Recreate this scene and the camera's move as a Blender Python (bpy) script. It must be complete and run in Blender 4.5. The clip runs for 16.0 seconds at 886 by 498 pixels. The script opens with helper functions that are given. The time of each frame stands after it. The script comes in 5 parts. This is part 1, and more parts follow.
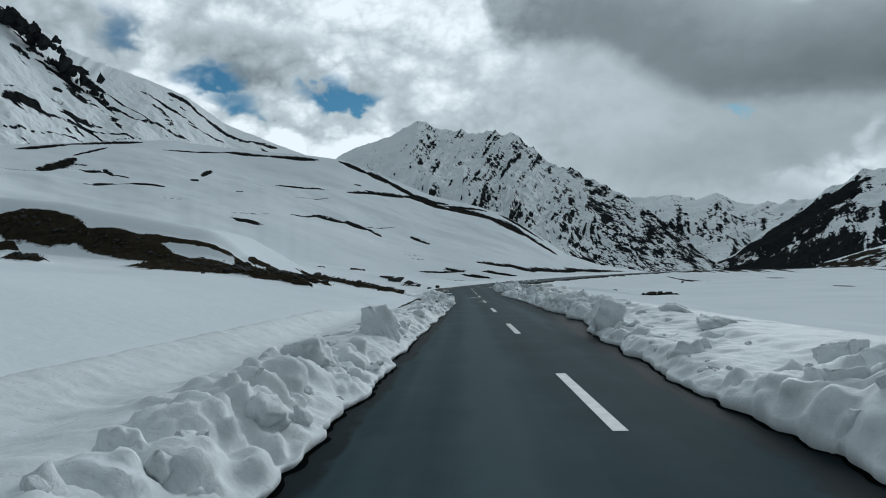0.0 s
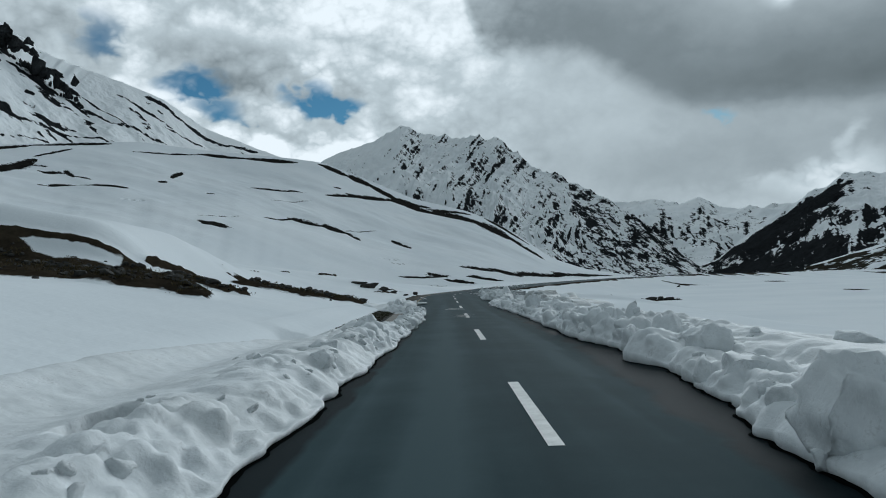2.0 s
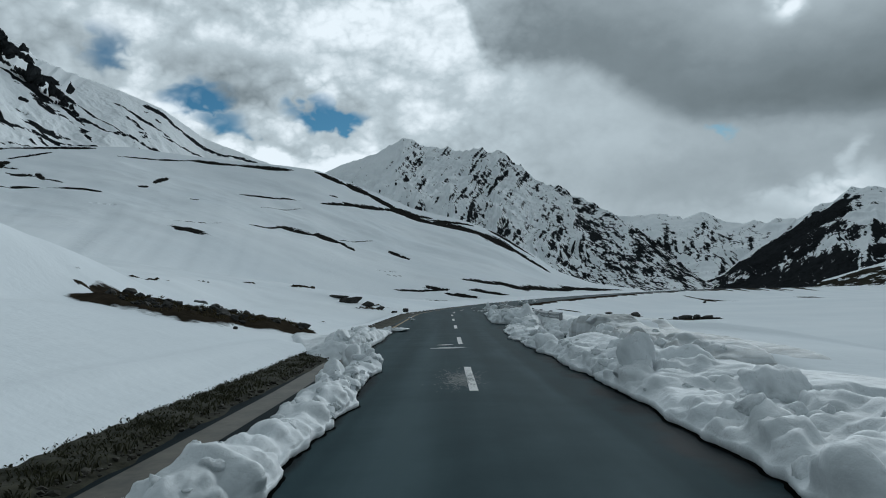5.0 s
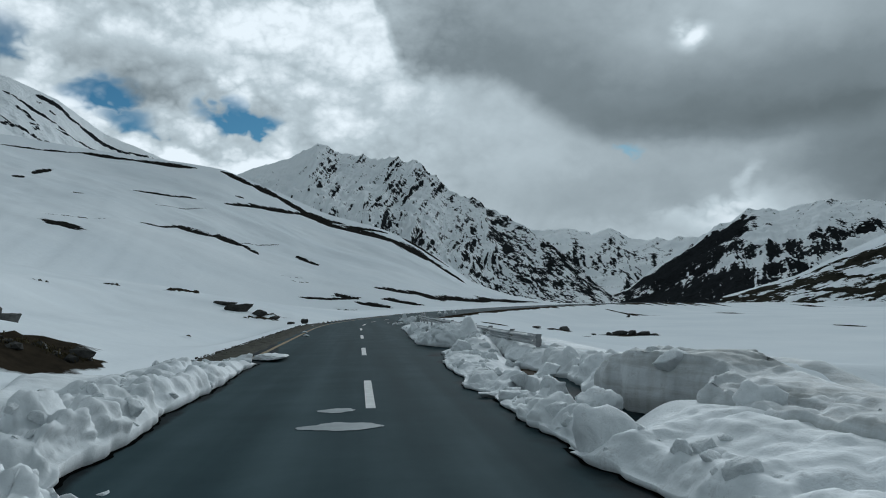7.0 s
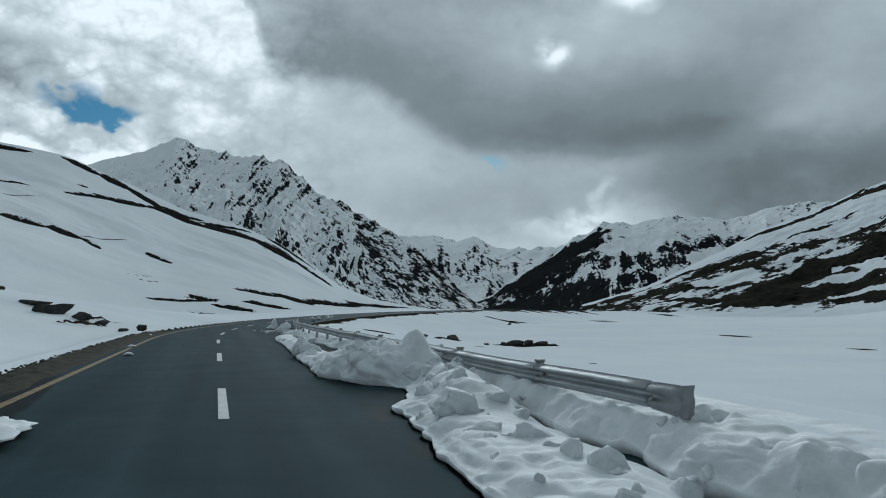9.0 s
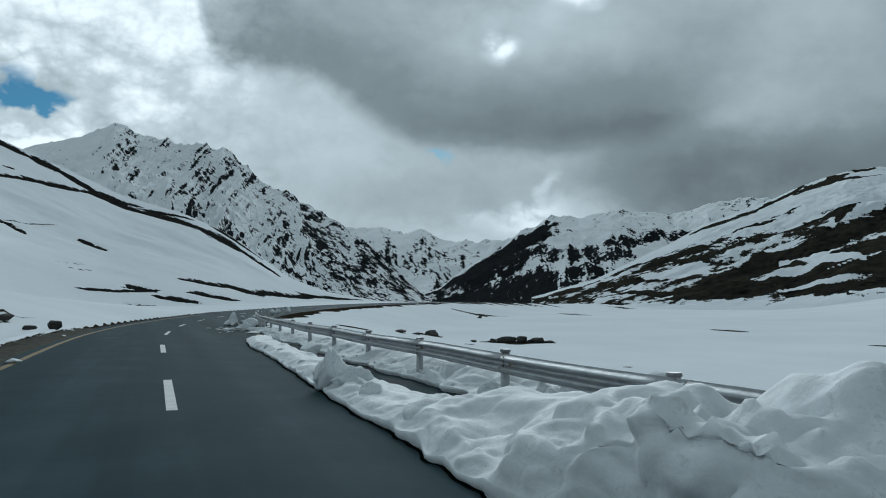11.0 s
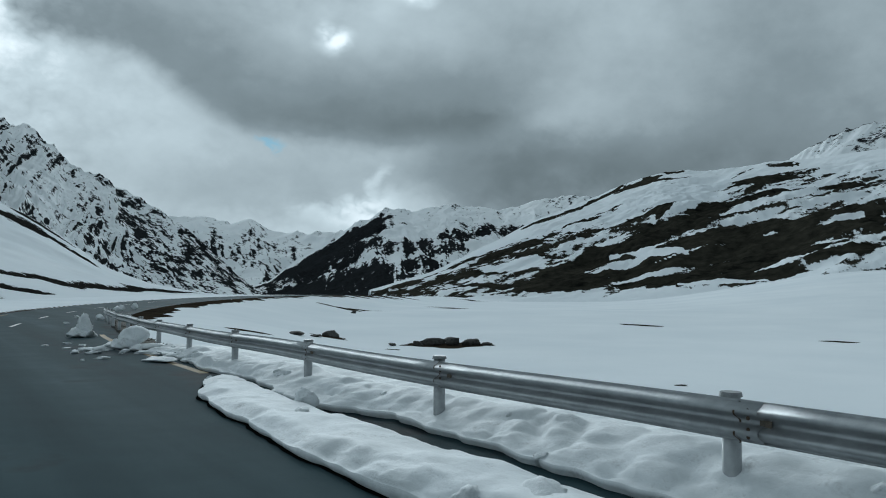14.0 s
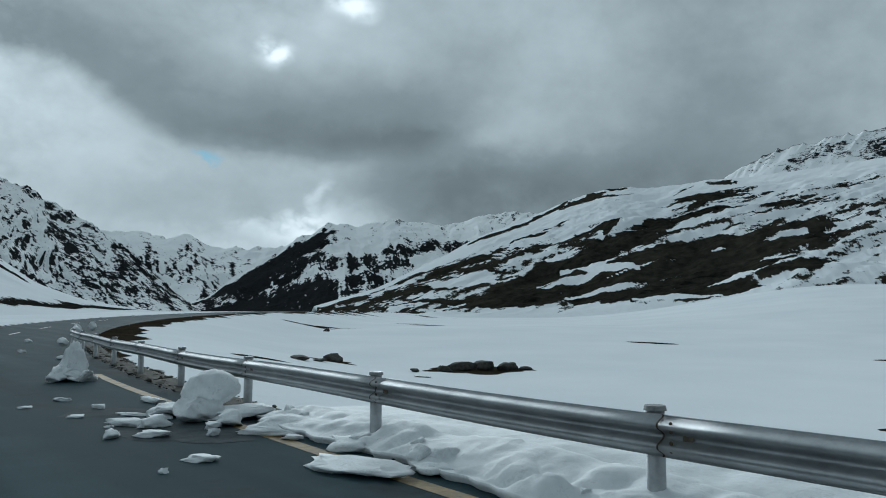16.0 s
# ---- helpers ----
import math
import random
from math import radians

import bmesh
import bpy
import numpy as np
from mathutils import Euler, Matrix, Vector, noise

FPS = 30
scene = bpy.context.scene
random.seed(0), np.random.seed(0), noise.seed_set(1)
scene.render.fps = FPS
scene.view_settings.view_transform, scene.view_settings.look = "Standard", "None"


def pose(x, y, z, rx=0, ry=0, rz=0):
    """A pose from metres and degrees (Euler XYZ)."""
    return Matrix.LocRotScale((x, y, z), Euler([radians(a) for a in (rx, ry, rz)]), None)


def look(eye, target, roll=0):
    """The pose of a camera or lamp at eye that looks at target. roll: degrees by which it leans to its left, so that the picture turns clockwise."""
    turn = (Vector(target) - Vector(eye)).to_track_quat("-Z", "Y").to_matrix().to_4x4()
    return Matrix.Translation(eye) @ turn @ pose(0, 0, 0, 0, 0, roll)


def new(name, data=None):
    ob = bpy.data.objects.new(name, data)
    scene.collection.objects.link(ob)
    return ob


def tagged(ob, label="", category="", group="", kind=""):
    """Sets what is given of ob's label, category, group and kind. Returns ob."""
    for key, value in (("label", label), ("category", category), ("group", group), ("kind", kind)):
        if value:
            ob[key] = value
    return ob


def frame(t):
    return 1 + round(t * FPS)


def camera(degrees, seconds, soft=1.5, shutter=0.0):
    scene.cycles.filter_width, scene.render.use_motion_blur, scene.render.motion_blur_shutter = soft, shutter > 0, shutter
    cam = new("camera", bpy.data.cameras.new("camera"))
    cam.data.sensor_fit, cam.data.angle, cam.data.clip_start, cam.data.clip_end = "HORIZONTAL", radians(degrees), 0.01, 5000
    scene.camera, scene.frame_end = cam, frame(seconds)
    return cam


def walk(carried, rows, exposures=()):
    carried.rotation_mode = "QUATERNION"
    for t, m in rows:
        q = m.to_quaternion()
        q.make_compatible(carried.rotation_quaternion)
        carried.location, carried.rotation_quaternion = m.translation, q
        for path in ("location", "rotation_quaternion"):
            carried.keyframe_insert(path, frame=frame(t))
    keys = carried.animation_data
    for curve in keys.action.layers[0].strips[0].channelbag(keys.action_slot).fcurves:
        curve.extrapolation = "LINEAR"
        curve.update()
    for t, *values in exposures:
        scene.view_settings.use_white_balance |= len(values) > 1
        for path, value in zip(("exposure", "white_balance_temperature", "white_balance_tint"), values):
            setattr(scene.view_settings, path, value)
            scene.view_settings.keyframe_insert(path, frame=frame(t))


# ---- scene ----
cam = camera(62.06, 16.0, soft=1.0, shutter=0.0)
# seconds, x, y, z, pitch, roll, yaw
PATH = [
    (0.0, -1.483, 0.000, 1.519, 2.30, 1.35, 1.32),
    (0.5, -1.320, 3.343, 1.506, 1.61, 1.57, 0.40),
    (1.0, -1.140, 6.538, 1.527, 1.76, 1.57, -0.14),
    (1.5, -1.040, 9.637, 1.506, 2.45, 1.45, 0.25),
    (2.0, -0.940, 12.730, 1.490, 2.70, 1.71, 0.14),
    (2.5, -0.806, 15.781, 1.525, 2.54, 1.65, 0.62),
    (3.0, -0.665, 18.856, 1.537, 2.30, 1.89, 1.34),
    (5.5, -0.332, 34.595, 1.608, 3.99, 0.91, -0.70),
    (6.0, -0.235, 37.939, 1.565, 4.05, 0.64, -2.85),
    (6.5, -0.215, 41.284, 1.605, 4.37, 0.46, -4.65),
    (7.0, -0.191, 44.583, 1.573, 4.43, 0.37, -6.54),
    (7.5, -0.173, 47.797, 1.565, 4.51, 0.24, -8.84),
    (8.0, -0.141, 50.933, 1.565, 4.93, -0.01, -10.86),
    (8.5, -0.141, 54.061, 1.570, 4.95, -0.25, -14.71),
    (11.0, -0.254, 69.540, 1.515, 4.29, -0.52, -21.24),
    (11.5, -0.265, 72.659, 1.520, 3.81, -0.59, -25.45),
    (12.0, -0.286, 76.245, 1.511, 3.60, -0.71, -28.05),
    (12.5, -0.314, 79.229, 1.534, 3.65, -0.94, -29.71),
    (13.0, -0.316, 82.122, 1.524, 3.72, -0.63, -30.92),
    (13.5, -0.292, 85.177, 1.538, 3.70, -0.28, -32.51),
    (14.0, -0.142, 88.366, 1.529, 3.82, -0.30, -34.37),
    (14.5, 0.069, 91.533, 1.519, 4.69, -0.18, -35.89),
    (15.0, 0.230, 94.612, 1.490, 5.69, -0.11, -36.79),
    (15.5, 0.249, 97.484, 1.511, 5.61, -0.23, -37.83),
    (16.0, 0.301, 100.391, 1.513, 5.08, -0.07, -38.93),
]
walk(cam, [(t, pose(x, y, z, 90 + p, r, a)) for t, x, y, z, p, r, a in PATH], exposures=[(0.0, -0.12, 5830, 3), (6.0, -0.16, 5800, 3), (8.5, -0.13, 5760, 2), (11.5, 0.0, 5700, 0), (16.0, 0.06, 5690, 0)])


# ---------------------------------------------------------------- numbers
def hash2(ix, iy, seed):
    h = (ix.astype(np.int64) * 374761393 + iy.astype(np.int64) * 668265263 + seed * 974711) & 0x7FFFFFFF
    h = ((h ^ (h >> 13)) * 1274126177) & 0x7FFFFFFF
    h = ((h ^ (h >> 15)) * 1103515245 + 12345) & 0x7FFFFFFF
    return ((h >> 8) & 0xFFFF) / 65535.0


def vnoise(x, y, seed=0):
    """Smooth value noise, -1 to 1."""
    x, y = np.asarray(x, float), np.asarray(y, float)
    ix, iy = np.floor(x), np.floor(y)
    fx, fy = x - ix, y - iy
    fx, fy = fx * fx * fx * (fx * (6 * fx - 15) + 10), fy * fy * fy * (fy * (6 * fy - 15) + 10)
    a, b = hash2(ix, iy, seed), hash2(ix + 1, iy, seed)
    c, d = hash2(ix, iy + 1, seed), hash2(ix + 1, iy + 1, seed)
    return 2 * ((a * (1 - fx) + b * fx) * (1 - fy) + (c * (1 - fx) + d * fx) * fy) - 1


def fbm(x, y, octaves=4, seed=0, gain=0.5):
    v, a, n = 0, 1.0, 0
    x, y = np.asarray(x, float), np.asarray(y, float)
    for k in range(octaves):
        v, n = v + a * vnoise(x * 2 ** k + 17.3 * k, y * 2 ** k - 9.1 * k, seed + k), n + a
        a *= gain
    return v / n


def ridged(x, y, octaves=4, seed=0, gain=0.5):
    v, a, n = 0, 1.0, 0
    x, y = np.asarray(x, float), np.asarray(y, float)
    for k in range(octaves):
        v, n = v + a * (1 - 2 * np.abs(vnoise(x * 2 ** k + 5.7 * k, y * 2 ** k + 3.3 * k, seed + k))), n + a
        a *= gain
    return v / n


def smooth(a, b, v):
    t = np.clip((np.asarray(v, float) - a) / (b - a), 0, 1)
    return t * t * (3 - 2 * t)


def table(v, pairs):
    return np.interp(v, [p[0] for p in pairs], [p[1] for p in pairs])


# ---------------------------------------------------------------- materials
def material(name):
    m = bpy.data.materials.new(name)
    m.use_nodes = True
    nt = m.node_tree
    return m, nt, nt.nodes["Principled BSDF"]


def node(nt, kind, **values):
    n = nt.nodes.new("ShaderNode" + kind)
    for key, value in values.items():
        if key in n.inputs:
            n.inputs[key].default_value = value
        else:
            setattr(n, key, value)
    return n


def math_node(nt, op, a, b=None, clamp=False):
    n = nt.nodes.new("ShaderNodeMath")
    n.operation, n.use_clamp = op, clamp
    for i, v in enumerate((a, b)):
        if v is None:
            continue
        if isinstance(v, (int, float)):
            n.inputs[i].default_value = v
        else:
            nt.links.new(v, n.inputs[i])
    return n.outputs[0]


def ramp(nt, fac, stops):
    n = nt.nodes.new("ShaderNodeValToRGB")
    while len(n.color_ramp.elements) < len(stops):
        n.color_ramp.elements.new(0.5)
    for e, (pos, col) in zip(n.color_ramp.elements, stops):
        e.position, e.color = pos, (*col, 1) if len(col) == 3 else col
    nt.links.new(fac, n.inputs[0])
    return n.outputs[0]


def mix_rgb(nt, fac, a, b):
    n = nt.nodes.new("ShaderNodeMix")
    n.data_type = "RGBA"
    for sock, v in ((n.inputs[0], fac), (n.inputs[6], a), (n.inputs[7], b)):
        if isinstance(v, (int, float)):
            sock.default_value = v
        elif isinstance(v, tuple):
            sock.default_value = (*v, 1)
        else:
            nt.links.new(v, sock)
    return n.outputs[2]


def noise_tex(nt, scale, detail=4.0, rough=0.55, stretch=None, lacunarity=2.0):
    tc = nt.nodes.new("ShaderNodeTexCoord")
    src = tc.outputs["Object"]
    if stretch:
        mp = node(nt, "Mapping")
        mp.inputs["Scale"].default_value = stretch
        nt.links.new(src, mp.inputs[0])
        src = mp.outputs[0]
    n = node(nt, "TexNoise", Scale=scale, Detail=detail, Roughness=rough)
    nt.links.new(src, n.inputs["Vector"])
    return n.outputs["Fac"]


def bump(nt, bsdf, height, strength, distance):
    b = node(nt, "Bump", Strength=strength, Distance=distance)
    nt.links.new(height, b.inputs["Height"])
    nt.links.new(b.outputs[0], bsdf.inputs["Normal"])
    return b


def add(nt, *terms):
    out = terms[0]
    for t in terms[1:]:
        out = math_node(nt, "ADD", out, t)
    return out


def snow_material(name, dirt=0.25, fine=26.0, grey=0.0, base=1.0, layers=0.0):
    """Old spring snow: white, coarse grained, with grit and icy grey parts."""
    m, nt, b = material(name)
    big, mid, grain = noise_tex(nt, 0.5, 5), noise_tex(nt, 3.2, 6, 0.6), noise_tex(nt, fine, 4, 0.65)
    col = ramp(nt, big, [(0.3, (0.76 * base, 0.79 * base, 0.81 * base)), (0.7, (0.86 * base, 0.88 * base, 0.89 * base))])
    ice = ramp(nt, add(nt, math_node(nt, "MULTIPLY", big, 0.45), math_node(nt, "MULTIPLY", mid, 0.55)), [(0.42, (0, 0, 0)), (0.62, (1, 1, 1))])
    col = mix_rgb(nt, math_node(nt, "MULTIPLY", ice, grey), col, (0.46, 0.49, 0.50))
    grit = ramp(nt, add(nt, math_node(nt, "MULTIPLY", mid, 0.6), math_node(nt, "MULTIPLY", grain, 0.4)),
                [(0.30, (1, 1, 1)), (0.45, (0, 0, 0))])
    col = mix_rgb(nt, math_node(nt, "MULTIPLY", grit, dirt), col, (0.25, 0.25, 0.24))
    if layers:
        bands = ramp(nt, noise_tex(nt, 1.0, 5, 0.62, (0.7, 0.7, 8.0)), [(0.40, (1, 1, 1)), (0.56, (0, 0, 0))])
        runs = ramp(nt, noise_tex(nt, 1.0, 4, 0.6, (6.0, 6.0, 0.8)), [(0.45, (0, 0, 0)), (0.66, (1, 1, 1))])
        col = mix_rgb(nt, math_node(nt, "MULTIPLY", add(nt, bands, math_node(nt, "MULTIPLY", runs, 0.6)), layers), col, (0.33, 0.33, 0.31))
    nt.links.new(col, b.inputs["Base Color"])
    b.inputs["Roughness"].default_value = 0.7
    b.inputs["Specular IOR Level"].default_value = 0.25
    bump(nt, b, add(nt, math_node(nt, "MULTIPLY", mid, 0.6), math_node(nt, "MULTIPLY", grain, 0.16)), 0.6, 0.05)
    return m


def terrain_material(name, earth, dark, scale, snow=((0.76, 0.80, 0.83), (0.85, 0.88, 0.90)), sharp=0.10, rough=0.5, stretch=None, relief=None, fine=5.0, speck=0.5):
    """Snow cover that breaks up into bare earth or rock where the mesh's 'bare' value is high."""
    m, nt, b = material(name)
    at = node(nt, "Attribute", attribute_name="bare")
    n1, n2, n3 = noise_tex(nt, scale, 6, 0.62, stretch), noise_tex(nt, scale * fine, 5, 0.6), noise_tex(nt, scale * 0.12, 4)
    v = add(nt, at.outputs["Fac"], math_node(nt, "MULTIPLY", math_node(nt, "SUBTRACT", n1, 0.5), rough))
    v = add(nt, v, math_node(nt, "MULTIPLY", math_node(nt, "SUBTRACT", n2, 0.5), rough * speck))
    cover = ramp(nt, v, [(0.5 - sharp / 2, (0, 0, 0)), (0.5 + sharp / 2, (1, 1, 1))])
    white = ramp(nt, n3, [(0.3, snow[0]), (0.7, snow[1])])
    soil = ramp(nt, add(nt, math_node(nt, "MULTIPLY", n2, 0.4), math_node(nt, "MULTIPLY", n1, 0.3), math_node(nt, "MULTIPLY", n3, 0.3)), [(0.36, dark), (0.64, earth)])
    nt.links.new(mix_rgb(nt, cover, white, soil), b.inputs["Base Color"])
    b.inputs["Roughness"].default_value = 0.9
    b.inputs["Specular IOR Level"].default_value = 0.0
    bump(nt, b, add(nt, n2, math_node(nt, "MULTIPLY", cover, -0.8)), 0.6, relief or 0.25 / scale)
    return m


def plain_material(name, lo, hi, scale, rough=0.6, metal=0.0, bump_d=0.01, detail=5, spec=0.4):
    m, nt, b = material(name)
    n = noise_tex(nt, scale, detail, 0.6)
    n2 = noise_tex(nt, scale * 7, 3, 0.6)
    mixd = add(nt, math_node(nt, "MULTIPLY", n, 0.7), math_node(nt, "MULTIPLY", n2, 0.3))
    nt.links.new(ramp(nt, mixd, [(0.32, lo), (0.68, hi)]), b.inputs["Base Color"])
    b.inputs["Roughness"].default_value, b.inputs["Metallic"].default_value = rough, metal
    b.inputs["Specular IOR Level"].default_value = spec
    bump(nt, b, mixd, 0.5, bump_d)
    return m


# ---------------------------------------------------------------- sky and sun
SUN_AZ, SUN_EL = 25.2, 19.6


def build_sky():
    w = bpy.data.worlds.new("sky")
    scene.world = w
    w.use_nodes = True
    nt = w.node_tree
    nt.nodes.clear()
    out = node(nt, "OutputWorld")
    tc = node(nt, "TexCoord")
    sep = node(nt, "SeparateXYZ")
    nt.links.new(tc.outputs["Generated"], sep.inputs[0])
    X, Y, Z = sep.outputs
    deg = 180 / math.pi
    # rounded billows on three scales shape every cloud edge
    mp = node(nt, "Mapping")
    mp.inputs["Scale"].default_value = (1, 1, 1.35)
    nt.links.new(tc.outputs["Generated"], mp.inputs[0])

    def tex(scale, detail, rough=0.55):
        n = node(nt, "TexNoise", Scale=scale, Detail=detail, Roughness=rough)
        nt.links.new(mp.outputs[0], n.inputs["Vector"])
        return n

    def scaled(v, k):
        return math_node(nt, "MULTIPLY", v, k)

    def centred(v, k):
        return scaled(math_node(nt, "SUBTRACT", v, 0.5), k)

    def billow(scale):
        return scaled(math_node(nt, "ABSOLUTE", centred(tex(scale, 1.0, 0.4).outputs["Fac"], 1.0)), 2.0)
    bill = add(nt, scaled(billow(8.0), 1.05), scaled(billow(17.0), 0.70), scaled(billow(38.0), 0.34), scaled(billow(80.0), 0.18))
    wa = tex(6.0, 4, 0.5)
    sepw = node(nt, "SeparateColor")
    nt.links.new(wa.outputs["Color"], sepw.inputs[0])
    az = math_node(nt, "MULTIPLY", math_node(nt, "ARCTAN2", X, Y), deg)
    el = math_node(nt, "MULTIPLY", math_node(nt, "ARCSINE", Z), deg)

    def warp(base, i, k1, k2):
        v = add(nt, base, centred(sepw.outputs[i], k1))
        return add(nt, v, scaled(math_node(nt, "SUBTRACT", bill, 0.45), k2))
    azw, elw = warp(az, 0, 6.5, 2.6), warp(el, 1, 3.6, -2.4)

    def step(value, lo, hi):
        n = node(nt, "MapRange", interpolation_type="SMOOTHSTEP")
        n.inputs["From Min"].default_value, n.inputs["From Max"].default_value = lo, hi
        nt.links.new(value, n.inputs["Value"])
        return n.outputs[0]

    def blob(a0, e0, ra, re, soft=0.5, u=azw, v=elw):
        """1 inside an ellipse of the sky, falling to 0 over its rim."""
        p = math_node(nt, "POWER", math_node(nt, "DIVIDE", math_node(nt, "SUBTRACT", u, a0), ra), 2.0)
        q = math_node(nt, "POWER", math_node(nt, "DIVIDE", math_node(nt, "SUBTRACT", v, e0), re), 2.0)
        return step(math_node(nt, "SQRT", add(nt, p, q)), 1 + soft, 1 - soft)

    n1, n2, n3 = tex(3.4, 4, 0.48).outputs["Fac"], tex(9.0, 6, 0.55).outputs["Fac"], tex(1.4, 3).outputs["Fac"]
    left = step(az, 14.0, -3.0)
    puffs = math_node(nt, "MULTIPLY", scaled(math_node(nt, "SUBTRACT", bill, 0.39), 0.62), math_node(nt, "ADD", scaled(left, 0.86), 0.14))
    v = add(nt, centred(n1, 0.55), centred(n2, 0.22), centred(n3, 0.25), puffs)
    v = math_node(nt, "ADD", v, math_node(nt, "SUBTRACT", 0.60, scaled(step(az, 4.0, 13.0), 0.05)))
    # the heavy cloud: its base follows a line across the sky, darkest just above it
    line = ramp(nt, scaled(math_node(nt, "ADD", az, 40.0), 1 / 120.0), [((p + 40) / 120.0, (e / 60.0,) * 3) for p, e in CLOUD_BASE])
    calm = add(nt, el, centred(sepw.outputs[1], 2.4), scaled(math_node(nt, "MULTIPLY", math_node(nt, "SUBTRACT", bill, 0.45), math_node(nt, "ADD", scaled(left, 0.7), 0.3)), -1.8))
    over = math_node(nt, "SUBTRACT", calm, scaled(line, 60.0))
    shade = math_node(nt, "SUBTRACT", scaled(step(over, -0.8, 1.5), 0.375), scaled(step(over, 1.0, 9.0), 0.22))
    shade = math_node(nt, "MULTIPLY", shade, math_node(nt, "ADD", scaled(step(az, 46.0, 35.0), 0.95), 0.05))
    shade = math_node(nt, "MULTIPLY", shade, math_node(nt, "ADD", scaled(n1, 0.9), 0.55))
    v = math_node(nt, "SUBTRACT", v, shade)
    v = math_node(nt, "SUBTRACT", v, scaled(step(azw, 31.0, 46.0), 0.10))
    near_az = add(nt, az, scaled(math_node(nt, "SUBTRACT", bill, 0.45), 1.5), centred(sepw.outputs[0], 1.6))
    near_el = add(nt, el, scaled(math_node(nt, "SUBTRACT", bill, 0.45), -1.1), centred(sepw.outputs[1], 1.0))
    # the deck is heavier towards the rear
    v = math_node(nt, "SUBTRACT", v, scaled(step(Y, 0.35, -0.6), 0.30))
    v = add(nt, v, math_node(nt, "MULTIPLY", centred(tex(30.0, 6, 0.62).outputs["Fac"], 0.45), math_node(nt, "ADD", scaled(left, 0.8), 0.2)))
    for k, args in CLOUDS:
        v = add(nt, v, scaled(blob(*args, u=near_az, v=near_el) if k >= 0.5 else blob(*args), k))
    cloud = ramp(nt, v, [(0.0, (0.16, 0.18, 0.185)), (0.25, (0.245, 0.27, 0.28)), (0.5, (0.42, 0.45, 0.46)), (0.75, (0.60, 0.635, 0.645)), (1.0, (1.0, 1.0, 1.0))])
    sky = node(nt, "TexSky", sky_type="NISHITA", sun_disc=False)
    sky.sun_elevation, sky.sun_rotation, sky.altitude, sky.ozone_density = radians(SUN_EL), radians(SUN_AZ), 2500, 1.8
    clear = node(nt, "Background", Strength=0.058)
    tint = node(nt, "Mix", data_type="RGBA", blend_type="MULTIPLY")
    tint.inputs[0].default_value, tint.inputs[7].default_value = 1.0, (0.62, 1.0, 1.0, 1)
    nt.links.new(sky.outputs[0], tint.inputs[6])
    nt.links.new(tint.outputs[2], clear.inputs[0])
    deck = node(nt, "Background", Strength=1.0)
    nt.links.new(cloud, deck.inputs[0])
    hole = 0.0
    for gain, args in HOLES:
        b = scaled(blob(*args), gain)
        hole = b if hole == 0.0 else math_node(nt, "MAXIMUM", hole, b)
    hole = math_node(nt, "MULTIPLY", hole, math_node(nt, "ADD", scaled(bill, -1.0), 1.45), clamp=True)
    mx = node(nt, "MixShader")
    nt.links.new(hole, mx.inputs[0])
    nt.links.new(deck.outputs[0], mx.inputs[1])
    nt.links.new(clear.outputs[0], mx.inputs[2])
    nt.links.new(mx.outputs[0], out.inputs[0])


# azimuth and elevation of the heavy cloud's base
CLOUD_BASE = [(-40, 36), (-2, 34), (1.2, 23), (3.4, 18), (11, 16.7), (15.3, 13.9), (19, 12.2), (28, 11.9), (37, 12.3), (41, 13.4), (45, 15.0), (52, 18), (80, 22)]
# gain, (azimuth, elevation, half width, half height, softness) of the cloud masses and gaps
CLOUDS = [
    (0.16, (-14, 16, 17, 9, 0.7)),
    (-0.36, (-14.5, 16.4, 7.0, 2.1, 0.5)),
    (-0.16, (-23, 15.0, 5, 1.4, 0.6)),
    (0.24, (-11.5, 10.2, 7, 1.8, 0.4)),
    (0.26, (-21.5, 15.2, 3.4, 1.8, 0.4)),
    (0.10, (-14, 19.5, 7, 3.5, 0.8)),
    (0.55, (25.5, 19.6, 1.2, 0.75, 0.95)),
    (0.50, (31.6, 23.4, 1.5, 0.9, 0.95)),
    (0.16, (28, 21, 7, 3, 0.9)),
    (0.30, (27.5, 6.6, 4.0, 0.9, 0.8)),
    (0.24, (29.5, 9.0, 0.7, 1.2, 0.8)),
    (-0.20, (19.5, 8.6, 8, 2.8, 0.7)),
    (-0.34, (45, 9.3, 11, 3.0, 0.9)),
    (-0.16, (58, 12.0, 13, 6.0, 0.9)),
    (-0.15, (36, 9.8, 8, 3.4, 0.8)),
    (-0.12, (28, 13.2, 10, 1.6, 0.7)),
    (0.10, (13, 11.5, 3.0, 4.5, 0.9)),
]
HOLES = [(1.0, (-18.9, 14.9, 2.2, 1.0, 0.5)), (0.8, (-17.0, 13.7, 1.8, 0.6, 0.6)), (1.0, (-9.0, 14.2, 2.4, 0.8, 0.4)), (0.7, (-25.4, 18.0, 1.5, 0.8, 0.7)), (0.6, (21.2, 11.7, 0.7, 0.35, 0.8))]
build_sky()
sun = new("sun", bpy.data.lights.new("sun", "SUN"))
sun.data.energy, sun.data.angle, sun.data.color = 1.9, radians(40), (1.0, 0.985, 0.965)
sun.matrix_world = look((0, 0, 0), (-math.sin(radians(SUN_AZ)) * math.cos(radians(SUN_EL)), -math.cos(radians(SUN_AZ)) * math.cos(radians(SUN_EL)), -math.sin(radians(SUN_EL))))


